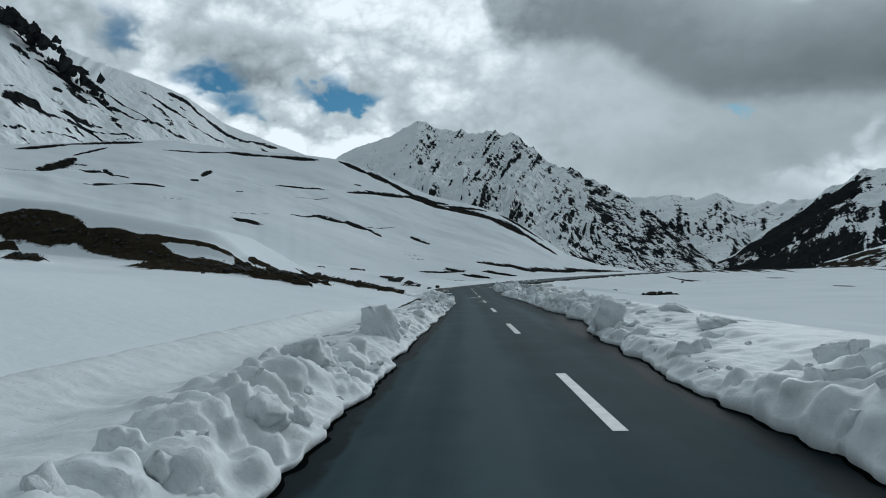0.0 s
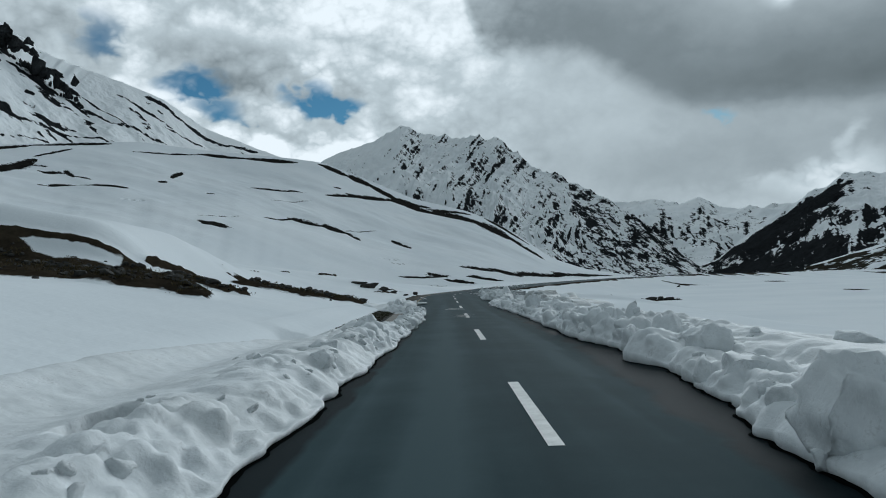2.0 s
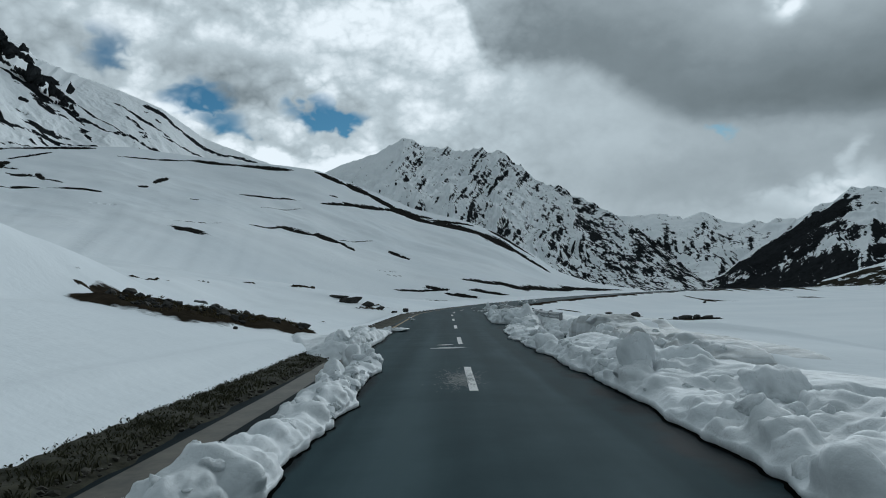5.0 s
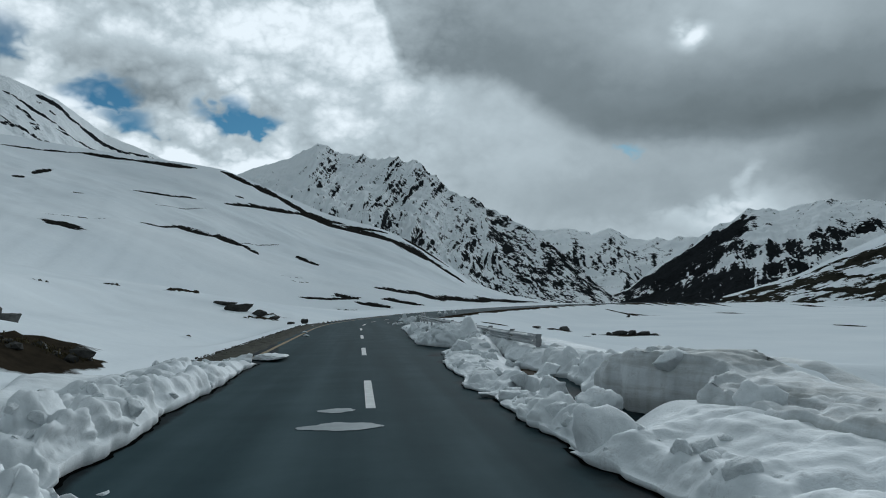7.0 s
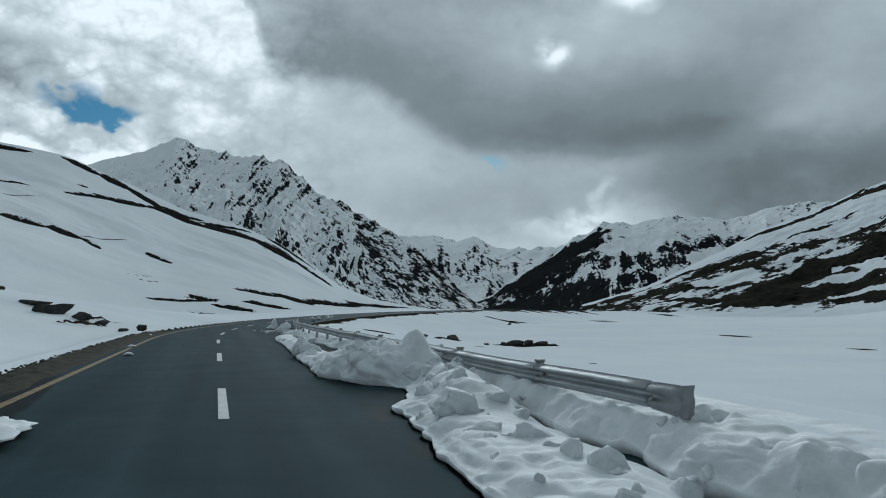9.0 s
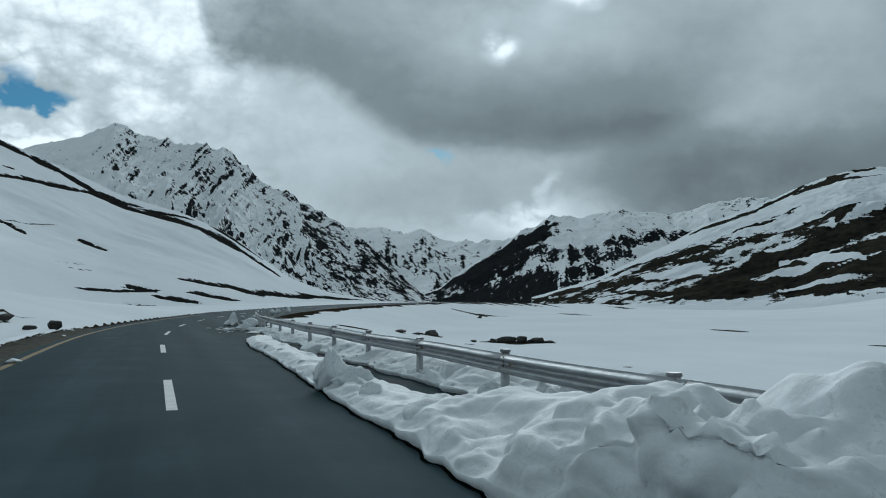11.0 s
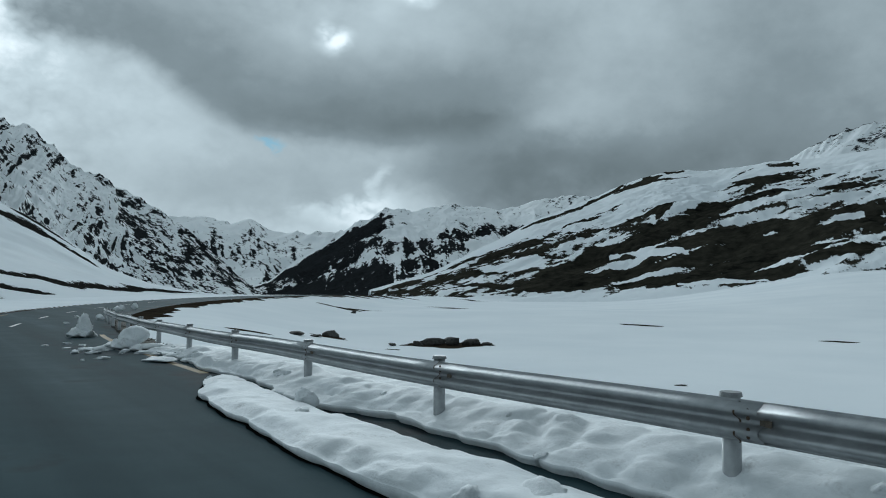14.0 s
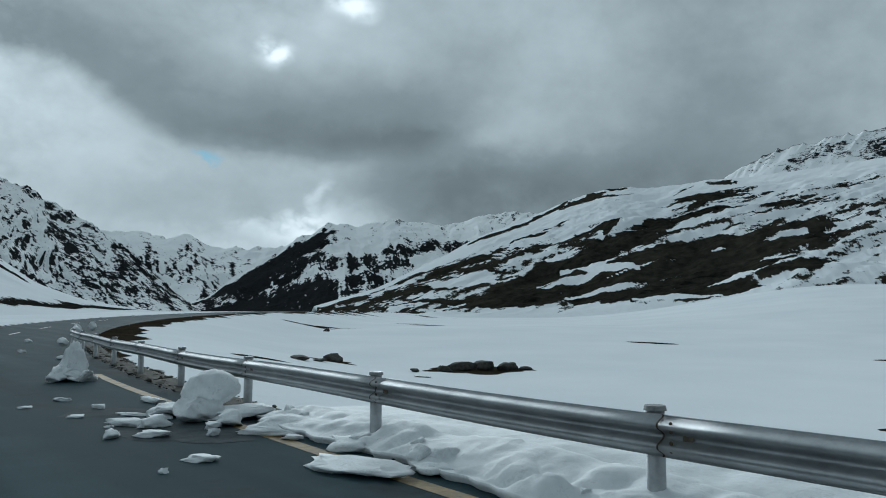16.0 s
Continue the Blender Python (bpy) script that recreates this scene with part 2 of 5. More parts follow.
# ---------------------------------------------------------------- mesh helpers
def sheet(name, x, y, z, mat, attr=None, flip=False, parent=None, attr_name="bare"):
    """A grid mesh from 2-D arrays of x, y, z."""
    n, k = x.shape
    verts = np.stack([x, y, z], -1).reshape(-1, 3)
    i = np.arange(n * k).reshape(n, k)
    quads = np.stack([i[:-1, :-1], i[1:, :-1], i[1:, 1:], i[:-1, 1:]], -1).reshape(-1, 4)
    if flip:
        quads = quads[:, ::-1]
    me = bpy.data.meshes.new(name)
    me.from_pydata(verts.tolist(), [], quads.tolist())
    me.polygons.foreach_set("use_smooth", np.ones(len(quads), bool))
    if attr is not None:
        me.attributes.new(attr_name, "FLOAT", "POINT").data.foreach_set("value", attr.reshape(-1).astype(np.float32))
    me.materials.append(mat)
    ob = new(name, me)
    if parent:
        ob.parent = parent
    return ob


def part(name, bm, mat, parent=None, label="", smooth_shade=False):
    me = bpy.data.meshes.new(name)
    bm.to_mesh(me)
    bm.free()
    if smooth_shade:
        me.polygons.foreach_set("use_smooth", np.ones(len(me.polygons), bool))
    me.materials.append(mat)
    ob = new(name, me)
    if parent:
        ob.parent = parent
    return tagged(ob, label) if label else ob


def slope_of(x, y, z):
    """Normal z of each grid point."""
    du = np.stack([np.gradient(a, axis=0) for a in (x, y, z)], -1)
    dv = np.stack([np.gradient(a, axis=1) for a in (x, y, z)], -1)
    n = np.cross(du, dv)
    return n / (np.linalg.norm(n, axis=-1, keepdims=True) + 1e-9)


# ---------------------------------------------------------------- the lie of the land
BEND_Y, BEND_R, BEND_END = 96.0, 200.0, math.radians(42)


def road_point(s):
    """Centre line: straight, then a long right-hand bend. s metres; gives x, y, heading."""
    s = np.asarray(s, float)
    a = np.clip((s - BEND_Y) / BEND_R, 0, BEND_END)
    rest = np.maximum(s - BEND_Y - BEND_R * BEND_END, 0)
    x = BEND_R * (1 - np.cos(a)) + rest * np.sin(a)
    y = np.minimum(s, BEND_Y) + BEND_R * np.sin(a) + rest * np.cos(a)
    return x, y, a


def road_z(s):
    return 2.2 * smooth(120, 300, s)


def road_frame(x, y):
    """Distance along the road and to the right of it, for points of the plan."""
    x, y = np.asarray(x, float), np.asarray(y, float)
    a = np.arctan2(y - BEND_Y, BEND_R - x)
    bend = (y > BEND_Y) & (a < BEND_END)
    far = (y > BEND_Y) & (a >= BEND_END)
    ex, ey = BEND_R * (1 - math.cos(BEND_END)), BEND_Y + BEND_R * math.sin(BEND_END)
    hx, hy = math.sin(BEND_END), math.cos(BEND_END)
    s = np.where(bend, BEND_Y + BEND_R * a, np.where(far, BEND_Y + BEND_R * BEND_END + (x - ex) * hx + (y - ey) * hy, y))
    o = np.where(bend, BEND_R - np.hypot(x - BEND_R, y - BEND_Y), np.where(far, (x - ex) * hy - (y - ey) * hx, x))
    return s, o


SHOULDER_SNOW = [(-30, 0.32), (20, 0.32), (34, 0.28), (43, 0.28), (45.5, 0.42), (52, 0.46), (53.4, 0.52), (54.3, 0.74), (55.6, 0.70), (56.6, 0.48), (57.5, 0.36), (61, 0.28), (66, 0.30), (70, 0.36), (76, 0.30), (80, 0.20), (95, 0.14), (107, 0.07), (112, 0.0), (130, 0.0)]


def land_z(x, y):
    """Snow-covered ground away from the banks and the hills."""
    s, o = road_frame(x, y)
    rz = road_z(s)
    d = np.maximum(-o - 4.5, 0) ** 2 / (np.maximum(-o - 4.5, 0) + 1.5)
    left = 0.10 + 0.30 * smooth(-4.9, -6.2, o) * smooth(64, 40, s) + 22 * (1 - np.exp(-0.225 * d / 22)) - 0.09 * np.maximum(d - 7, 0) * smooth(50, 44, s) * smooth(40, 22, d) + 2.4 * smooth(-13.5, -19, o) * smooth(44.0, 50.5, s) * smooth(82, 56, s) - 1.45 * smooth(66, 82, s) * smooth(125, 100, s) * smooth(-4.8, -9, o) * smooth(-27, -18, o) + 0.35 * fbm(x / 9, y / 9, 3, 3) * smooth(-6, -20, o)
    left = left * (1 - smooth(120, 190, s))
    lvl = table(s, SHOULDER_SNOW)
    right = lvl - (2.6 + lvl) * smooth(5.8, 25, o) + 0.18 * fbm(x / 14, y / 14, 3, 5) * smooth(7, 20, o)
    z = rz * (1 - smooth(60, 160, np.abs(o))) + np.where(o < 0, left, right)
    az, r = np.degrees(np.arctan2(x, y - 67)), np.hypot(x, y - 67)
    z = z + 15 * smooth(90, 330, r) * smooth(42, 62, az) * smooth(170, 150, az)
    return z + 0.004 * np.maximum(r - 400, 0)


# ---------------------------------------------------------------- the large structure
M_snow = snow_material("old_snow", 0.45, grey=0.55)
M_ground = terrain_material("snowfield_earth", (0.050, 0.040, 0.028), (0.010, 0.009, 0.008), 0.5, relief=0.04)
M_hill = terrain_material("hillside_earth", (0.030, 0.029, 0.026), (0.009, 0.009, 0.009), 0.22, rough=0.85, relief=0.15, fine=4.0, speck=0.7, snow=((0.73, 0.77, 0.80), (0.82, 0.85, 0.87)))
M_rock = terrain_material("alpine_rock", (0.030, 0.033, 0.036), (0.009, 0.010, 0.011), 0.050, rough=0.66, sharp=0.08, snow=((0.84, 0.87, 0.89), (0.92, 0.94, 0.95)), relief=2.5, fine=3.2, speck=0.9)
M_slope = terrain_material("bare_slope", (0.048, 0.045, 0.035), (0.007, 0.008, 0.007), 0.035, rough=0.7, sharp=0.06, relief=1.2, fine=4.0, speck=0.6)


def asphalt_material():
    """Old asphalt: wheel tracks and drying films along it, stone grain, darker where wet; negative wet values paint a
    sheen into the colour.
    """
    m, nt, b = material("worn_asphalt")
    tracks = noise_tex(nt, 1.0, 4, 0.55, (0.8, 0.03, 1))
    blot, grain = noise_tex(nt, 0.55, 5, 0.6), noise_tex(nt, 60, 3, 0.7)
    wet = node(nt, "Attribute", attribute_name="wet")
    tone = add(nt, math_node(nt, "MULTIPLY", tracks, 0.55), math_node(nt, "MULTIPLY", blot, 0.30), math_node(nt, "MULTIPLY", grain, 0.15))
    tone = add(nt, tone, math_node(nt, "MULTIPLY", math_node(nt, "MINIMUM", wet.outputs["Fac"], 0.0), -0.22))
    dry = ramp(nt, tone, [(0.33, (0.018, 0.035, 0.041)), (0.5, (0.029, 0.053, 0.061)), (0.70, (0.056, 0.087, 0.097))])
    w = ramp(nt, add(nt, wet.outputs["Fac"], math_node(nt, "MULTIPLY", math_node(nt, "SUBTRACT", blot, 0.5), 1.1)), [(0.42, (0, 0, 0)), (0.62, (1, 1, 1))])
    nt.links.new(mix_rgb(nt, w, dry, (0.0075, 0.014, 0.017)), b.inputs["Base Color"])
    r = node(nt, "MapRange")
    r.inputs["To Min"].default_value, r.inputs["To Max"].default_value = 0.86, 0.74
    nt.links.new(w, r.inputs["Value"])
    nt.links.new(r.outputs[0], b.inputs["Roughness"])
    b.inputs["Specular IOR Level"].default_value = 0.035
    bump(nt, b, grain, 0.35, 0.006)
    return m


M_asphalt = asphalt_material()
M_paint = plain_material("white_road_paint", (0.42, 0.43, 0.42), (0.62, 0.63, 0.62), 5.0, 0.6, bump_d=0.002)
M_yellow = plain_material("yellow_road_paint", (0.07, 0.055, 0.028), (0.32, 0.21, 0.06), 3.0, 0.7, bump_d=0.002)
M_steel = plain_material("galvanised_steel", (0.30, 0.315, 0.325), (0.47, 0.485, 0.495), 3.0, 0.52, metal=0.85, bump_d=0.002)
M_gravel = plain_material("verge_gravel", (0.022, 0.021, 0.018), (0.085, 0.078, 0.062), 5.0, 0.9, bump_d=0.05, spec=0.2)


def sum_patches(x, y, lists, snow=()):
    v = np.zeros(np.shape(x))
    for patches in lists:
        v = np.maximum(v, bare_patches(x, y, patches))
    for patches in snow:
        v = v - 1.1 * bare_patches(x, y, patches)
    return v


def spread(near, far, step, grow, lo, hi):
    """Grid coordinates: even steps from near to far, growing outside, out to lo and hi."""
    mid = list(np.arange(near, far + step, step))
    up, d = [], step
    while (up[-1] if up else mid[-1]) < hi:
        d *= grow
        up.append((up[-1] if up else mid[-1]) + d)
    down, d = [], step
    while (down[-1] if down else mid[0]) > lo:
        d *= grow
        down.append((down[-1] if down else mid[0]) - d)
    return np.array(down[::-1] + mid + up)


def bare_patches(x, y, patches):
    """How bare the ground is: 1 in the middle of a strip from (x0, y0) to (x1, y1), 0 at its half width."""
    v = np.zeros(np.shape(x))
    for x0, y0, x1, y1, w in patches:
        dx, dy = x1 - x0, y1 - y0
        t = np.clip(((x - x0) * dx + (y - y0) * dy) / (dx * dx + dy * dy + 1e-9), 0, 1)
        d = np.hypot(x - x0 - t * dx, y - y0 - t * dy) / (w * (1 - 0.65 * np.abs(2 * t - 1) ** 3))
        v = np.maximum(v, np.clip(1.25 - 0.75 * d, 0, 1))
    return v


EARTH_BANK_A = [
    (-31.4, 47.3, -25.5, 46.6, 1.49),
    (-25.6, 46.8, -19.4, 45.1, 1.46),
    (-19.2, 44.5, -12.5, 39.2, 3.94),
    (-22.1, 47.2, -15.6, 47.6, 0.33),
    (-30.3, 45.5, -28.6, 44.3, 0.51),
    (-25.3, 39.1, -22.2, 35.3, 1.03),
    (-11, 22.5, -10.5, 22.2, 0.11),
    (-15.5, 47.2, -9.7, 38.7, 1.33),
    (-15.6, 52, -15.6, 58.5, 0.11),
    (-15.7, 60.9, -15.6, 64.1, 0.12),
    (-15, 59.7, -14.2, 61.4, 0.22),
    (-12.6, 58.4, -10.6, 60.6, 4.21),
    (-10.9, 61.4, -7.5, 60.2, 4.64),
    (-7.6, 60.7, -6.5, 62.7, 1.27),
    (-25.1, 88.2, -24.4, 95.1, 0.16),
    (-25.1, 104.1, -24.1, 105.7, 0.17),
    (-24.4, 118.1, -23.5, 120.5, 0.35),
    (-10.7, 91.5, -10.4, 91.5, 0.13),
]
EARTH_BANK_B = [
    (-15.3, 48.7, -14.5, 53.6, 0.6),
    (-13.9, 48.4, -9.5, 44, 0.88),
    (-11.9, 41.3, -10.3, 39.6, 0.3),
    (-14.5, 40.7, -11.7, 39.7, 1.87),
]
PLAIN_PATCH_A = [
    (33, 141.9, 35.7, 141, 2.44),
    (34.9, 140.8, 37.1, 138.4, 2.99),
    (38.2, 139.3, 38.7, 137.8, 1.2),
    (28.4, 149.4, 29.9, 149.7, 2.61),
    (15, 132.9, 18.3, 137.2, 1.33),
    (59.5, 216.4, 70.8, 209.7, 1.48),
    (68.4, 236, 129.4, 297.1, 1.69),
    (61.5, 210.5, 63.8, 211.6, 2.91),
    (76.7, 162.5, 80, 150.4, 1.16),
    (73.7, 127.9, 72.2, 124.8, 1.54),
    (29, 111.3, 29.2, 110.9, 0.55),
    (29.1, 138.5, 29.7, 138.5, 0.97),
    (98, 237.8, 89.6, 211.7, 1.71),
    (212.8, 382.6, 251.4, 412.2, 7.75),
]
HILL_BASE_A = [
    (-10.7, 113.5, -7.6, 115.9, 0.28),
    (-9.5, 118.8, -6, 119, 0.21),
    (-12.6, 207.3, -1.5, 221, 1.54),
    (-5.1, 222.6, -0.9, 224.4, 5.08),
    (5.3, 248.7, 14.5, 256.6, 4.95),
    (14.5, 256.6, 24.1, 260.4, 8.6),
    (24.1, 260.4, 44.2, 301.6, 5.16),
    (44.2, 301.6, 78, 375.7, 7.99),
    (6, 227.4, 15.2, 229.8, 3.54),
    (-17.6, 230.2, -12.1, 239.2, 0.28),
    (-69.1, 300.7, -58.3, 331.9, 0.43),
    (-19.9, 124.6, -18.9, 133.4, 0.78),
    (-0.2, 215, 6.7, 212.2, 3.61),
    (-5.3, 198.7, -0.2, 199.4, 0.74),
]
GROUND_LISTS = [EARTH_BANK_A, EARTH_BANK_B, PLAIN_PATCH_A, HILL_BASE_A]


def hill_foot(x, y):
    """How far a point lies beyond the foot of the hillside."""
    az, r = np.degrees(np.arctan2(x + 1.5, y)), np.hypot(x + 1.5, y)
    return np.where((az > -46) & (az < 14), r - table(az, HILL_FOOT), -1.0)


HILL = [(-46, 9.2), (-32, 9.6), (-25, 10.3), (-21.6, 10.5), (-17.6, 10.1), (-11.3, 9.6), (-9, 9.3), (-4.9, 7.7), (-2.2, 6.5), (1.7, 5.5), (3.9, 4.6), (6.4, 3.0), (8.1, 1.7), (10.7, 0.75), (14, 0.2)]
HILL_R = [(-46, 260), (-32, 330), (-20, 420), (-11, 455), (0, 480), (14, 500)]
HILL_FOOT = [(-46, 60), (-32, 90), (-20, 130), (-8, 170), (2, 200), (14, 300)]


def build_ground():
    xs = spread(-27, 34, 0.33, 1.06, -4600, 4600)
    ys = spread(-14, 152, 0.42, 1.055, -4400, 4700)
    x, y = np.meshgrid(xs, ys, indexing="ij")
    z = land_z(x, y)
    s, o = road_frame(x, y)
    b = sum_patches(x, y, GROUND_LISTS)
    # stony earth banks stand a little proud of the snow
    earth = smooth(0.35, 0.8, b) * smooth(-5.6, -7, o)
    z = z + earth * (0.16 + 0.18 * ridged(x / 1.3, y / 1.3, 3, 15) + 0.10 * fbm(x / 0.5, y / 0.5, 2, 16)) + 0.03 * fbm(x / 1.6, y / 1.6, 3, 18) * smooth(30, 15, np.abs(x)) * smooth(120, 100, y)
    z = z - 3.0 * smooth(3, 25, hill_foot(x, y))
    verge = smooth(5.9, 5.2, np.abs(o)) * smooth(5.3, 5.0, -o) * np.where(o < 0, smooth(61, 66, s), 0)
    slope = smooth(4.6, 5.0, o) * smooth(0.8, -0.8, o - table(s, [(104, 4.9), (118, 5.1), (124, 5.6), (132, 6.4), (150, 7.4), (200, 8.5)]) + 1.4 * fbm(x / 5, y / 5, 3, 44)) * smooth(104, 112, s) * smooth(420, 330, s)
    open_edge = (o < -4.4) & (s > 33) & (s < 55)
    under = (np.abs(o) < 5.25) & ~open_edge
    z = np.where(open_edge & (o > -6), z + 0.10 * smooth(-4.5, -4.9, o), z)
    z = np.where(under, np.minimum(z, road_z(s) - 0.03 - 0.12 * smooth(4.9, 4.6, np.abs(o))), z)
    z = z + verge * (0.05 * fbm(x / 0.3, y / 0.3, 3, 19) - 0.02)
    ob = sheet("ground", x, y, z, M_ground, np.maximum(np.maximum(b, 0.95 * verge), 0.9 * slope), flip=True)
    return tagged(ob, "snow-covered valley floor with bare earth showing through", "ground", kind="structure")


build_ground()


def build_road():
    s = np.concatenate([np.arange(-20, 130, 0.5), np.arange(130, 420, 3.0)])
    o = np.concatenate([[-4.75, -4.6], np.linspace(-4.4, 4.9, 47), [5.1, 5.3]])
    drop = np.where(np.abs(o - 0.25) < 4.7, 0.04 - 0.010 * np.abs(o), np.where(np.abs(o - 0.25) < 4.9, -0.12, -0.5))
    cx, cy, a = road_point(s)
    x = cx[:, None] + o[None] * np.cos(a)[:, None]
    y = cy[:, None] - o[None] * np.sin(a)[:, None]
    z = road_z(s)[:, None] + drop[None]
    ss = s[:, None]
    left = table(ss, [(0, -2.9), (30, -2.2), (46, -1.95), (52, -2.9), (70, -3.0), (80, -4.2)])
    right = table(ss, [(0, 1.3), (16, 1.7), (30, 2.3), (60, 2.1), (72, 2.4), (90, 2.8), (110, 4.2)])
    wet = np.maximum(smooth(0.45, 0.0, o[None] - left) * 0.75, smooth(1.0, 0.0, right - o[None]) * table(ss, [(0, 0.9), (30, 0.75), (60, 0.5), (100, 0.5)]))
    # lighter strips along the lanes: the road's sheen, painted in as negative wet
    lane = np.exp(-((o[None] + 1.0 + 0.25 * fbm(ss / 14, 0 * ss, 2, 91)) / 0.38) ** 2) + 0.7 * np.exp(-((o[None] - 1.2 - 0.35 * fbm(ss / 5, 0 * ss, 3, 92)) / 0.32) ** 2) + 0.5 * np.exp(-((o[None] + 2.1) / 0.3) ** 2)
    wet = np.where(wet > 0.1, wet, table(ss, [(55, 0.0), (72, 0.22), (90, 0.34), (140, 0.30)]) - lane * table(ss, [(50, 1.0), (72, 0.45), (95, 0.25)]))
    ob = sheet("road", x, y, z, M_asphalt, wet, flip=True, attr_name="wet")
    return tagged(ob, "two-lane grey asphalt mountain road, wet at its edges", "road", kind="structure")


build_road()


def stripe(name, s0, s1, off, width, mat, label, step=2.0):
    n = max(2, int((s1 - s0) / step) + 1)
    s = np.linspace(s0, s1, n)
    cx, cy, a = road_point(s)
    mid = np.interp(s, *zip(*off)) if isinstance(off, list) else np.full(n, off)
    o_ = mid[:, None] + np.array([-width / 2, width / 2])[None]
    x = cx[:, None] + o_ * np.cos(a)[:, None]
    y = cy[:, None] - o_ * np.sin(a)[:, None]
    z = (road_z(s) + 0.045)[:, None] - 0.010 * np.abs(o_)
    return tagged(sheet(name, x, y, z, mat, flip=True), label, "road marking", "road markings", "structure")


DASH_0, DASH_P, DASH_L = 7.05, 12.213, 4.2
for k in range(-2, 16):
    stripe("centre_dash", DASH_0 + k * DASH_P, DASH_0 + k * DASH_P + DASH_L, 0.0, 0.15, M_paint, "worn white centre line dash on the asphalt")


HILL_STREAK_A = [
    (-142.2, 348.5, -126, 392.3, 1.53),
    (-126, 392.3, -109.3, 410.3, 4.92),
    (-109.3, 410.3, -85.5, 435.6, 4.87),
    (-99.7, 416.8, -87.7, 434.9, 6.15),
    (-60.3, 197, -58.7, 204, 4.4),
    (-67.8, 210.7, -61.9, 232.2, 0.46),
    (-59.4, 252.8, -55.2, 276.6, 0.9),
    (-55.2, 276.6, -45, 280, 5.43),
    (-45, 280, -36.7, 282.2, 7.06),
    (-36.7, 282.2, -30.9, 272.5, 1.71),
    (-39.1, 283.9, -28.6, 314.6, 0.45),
    (-20.3, 297.5, -13.7, 285.5, 2.62),
    (-81.5, 320.9, -63.4, 348.2, 2.17),
    (-55.8, 360.1, -41.7, 399.6, 1.87),
    (-49.3, 386.3, -31.2, 426.4, 3.29),
    (-31.2, 426.4, -15.6, 450.9, 5.27),
    (-71.4, 447, -56.8, 448.6, 8.03),
    (-56.8, 448.6, -43.2, 450.5, 11.31),
]
HILL_STREAK_B = [
    (-43.2, 450.5, -27, 438, 7.57),
    (-27.4, 445.4, -8.8, 455.6, 5.38),
    (-23.7, 439, -5.2, 434.5, 9.5),
    (-5.2, 434.5, 18.8, 451.4, 13.92),
    (18.4, 441.7, 38.3, 440.3, 20.47),
    (38.3, 440.3, 51.8, 416.9, 6.01),
    (27.5, 480.3, 49.7, 468.4, 7.67),
    (-8.7, 446.3, 16.3, 473.7, 3.44),
    (-20.2, 236.1, -14.2, 243.4, 0.38),
    (-56.4, 390.9, -54.7, 400.2, 1.54),
    (-99.4, 268.3, -100.1, 276.1, 1.34),
    (-103, 289.3, -109.4, 318.4, 1.44),
    (-83.2, 270, -83.1, 275.5, 1.27),
    (-133.2, 228.2, -143.2, 265.5, 3.58),
    (-139.4, 249.1, -147.8, 277, 2.62),
    (-150.8, 281.9, -155.7, 319.8, 1.15),
    (-139.5, 262.4, -135, 258.9, 2.64),
    (-129.4, 248.8, -124.3, 249.6, 4.92),
]
HILL_STREAK_C = [
    (-127.8, 259.5, -116.9, 243, 1.16),
    (-118.9, 247.4, -112.2, 244.4, 1.52),
    (-108.4, 207.9, -104.7, 228.8, 1.5),
    (-104.7, 228.8, -96.8, 235, 2.89),
    (-88.5, 211.2, -84.2, 217.2, 0.34),
    (-139.3, 217.7, -133.6, 228.8, 1.14),
    (-168.6, 274.3, -168.8, 311.1, 2.72),
    (-168.8, 311.1, -156.9, 357.2, 2.73),
]
HILL_LISTS = [HILL_BASE_A, HILL_STREAK_A, HILL_STREAK_B, HILL_STREAK_C]
DARK_SIDE_A = [
    (687.8, 1797.1, 671.9, 1563.2, 53.8),
    (679.2, 1705.9, 655.8, 1369.8, 84.59),
    (734.9, 1702.3, 813, 1592.7, 184.92),
    (846.1, 1654.3, 926.7, 1670.7, 25.04),
    (708.6, 1286, 823.9, 1344.9, 74.92),
    (823.9, 1344.9, 977.9, 1396.9, 49.14),
    (977.9, 1396.9, 1137.5, 1431.3, 67.03),
    (657.8, 1161.4, 756.4, 1222.4, 23.18),
    (746.4, 1575.7, 709.4, 1424.5, 45.31),
    (753.1, 1236.5, 881.5, 1306.1, 31.36),
]
DARK_LISTS = [DARK_SIDE_A]
BROWN_SIDE_A = [
    (458.8, 798.4, 539.7, 821, 9.89),
    (539.7, 821, 517.5, 670.5, 47.6),
    (501.4, 707, 434.4, 569.3, 4.24),
    (393.5, 686.8, 382.1, 574.2, 18.46),
    (305.2, 551.8, 342.1, 466.7, 4.06),
    (329.6, 458.3, 367.8, 439, 36.46),
    (357.9, 484.3, 410.8, 491.9, 10.7),
    (398.9, 491.9, 445.6, 456.1, 31.27),
    (433.4, 472.7, 560.9, 490.1, 30.34),
    (577.7, 514.1, 621.9, 474.9, 24.94),
    (681.7, 524.5, 738.6, 531.6, 11.18),
    (607, 493.4, 632.3, 398.1, 15.58),
    (358, 415.1, 408.5, 380.7, 18.36),
    (427.3, 416.6, 453.8, 362.4, 54.14),
    (451.7, 369, 451.5, 309.4, 74.07),
    (369.2, 352.5, 387, 315.6, 24.09),
    (387.5, 322.4, 361.6, 265.2, 13.39),
    (348.5, 397.2, 338.1, 283.9, 14.74),
]
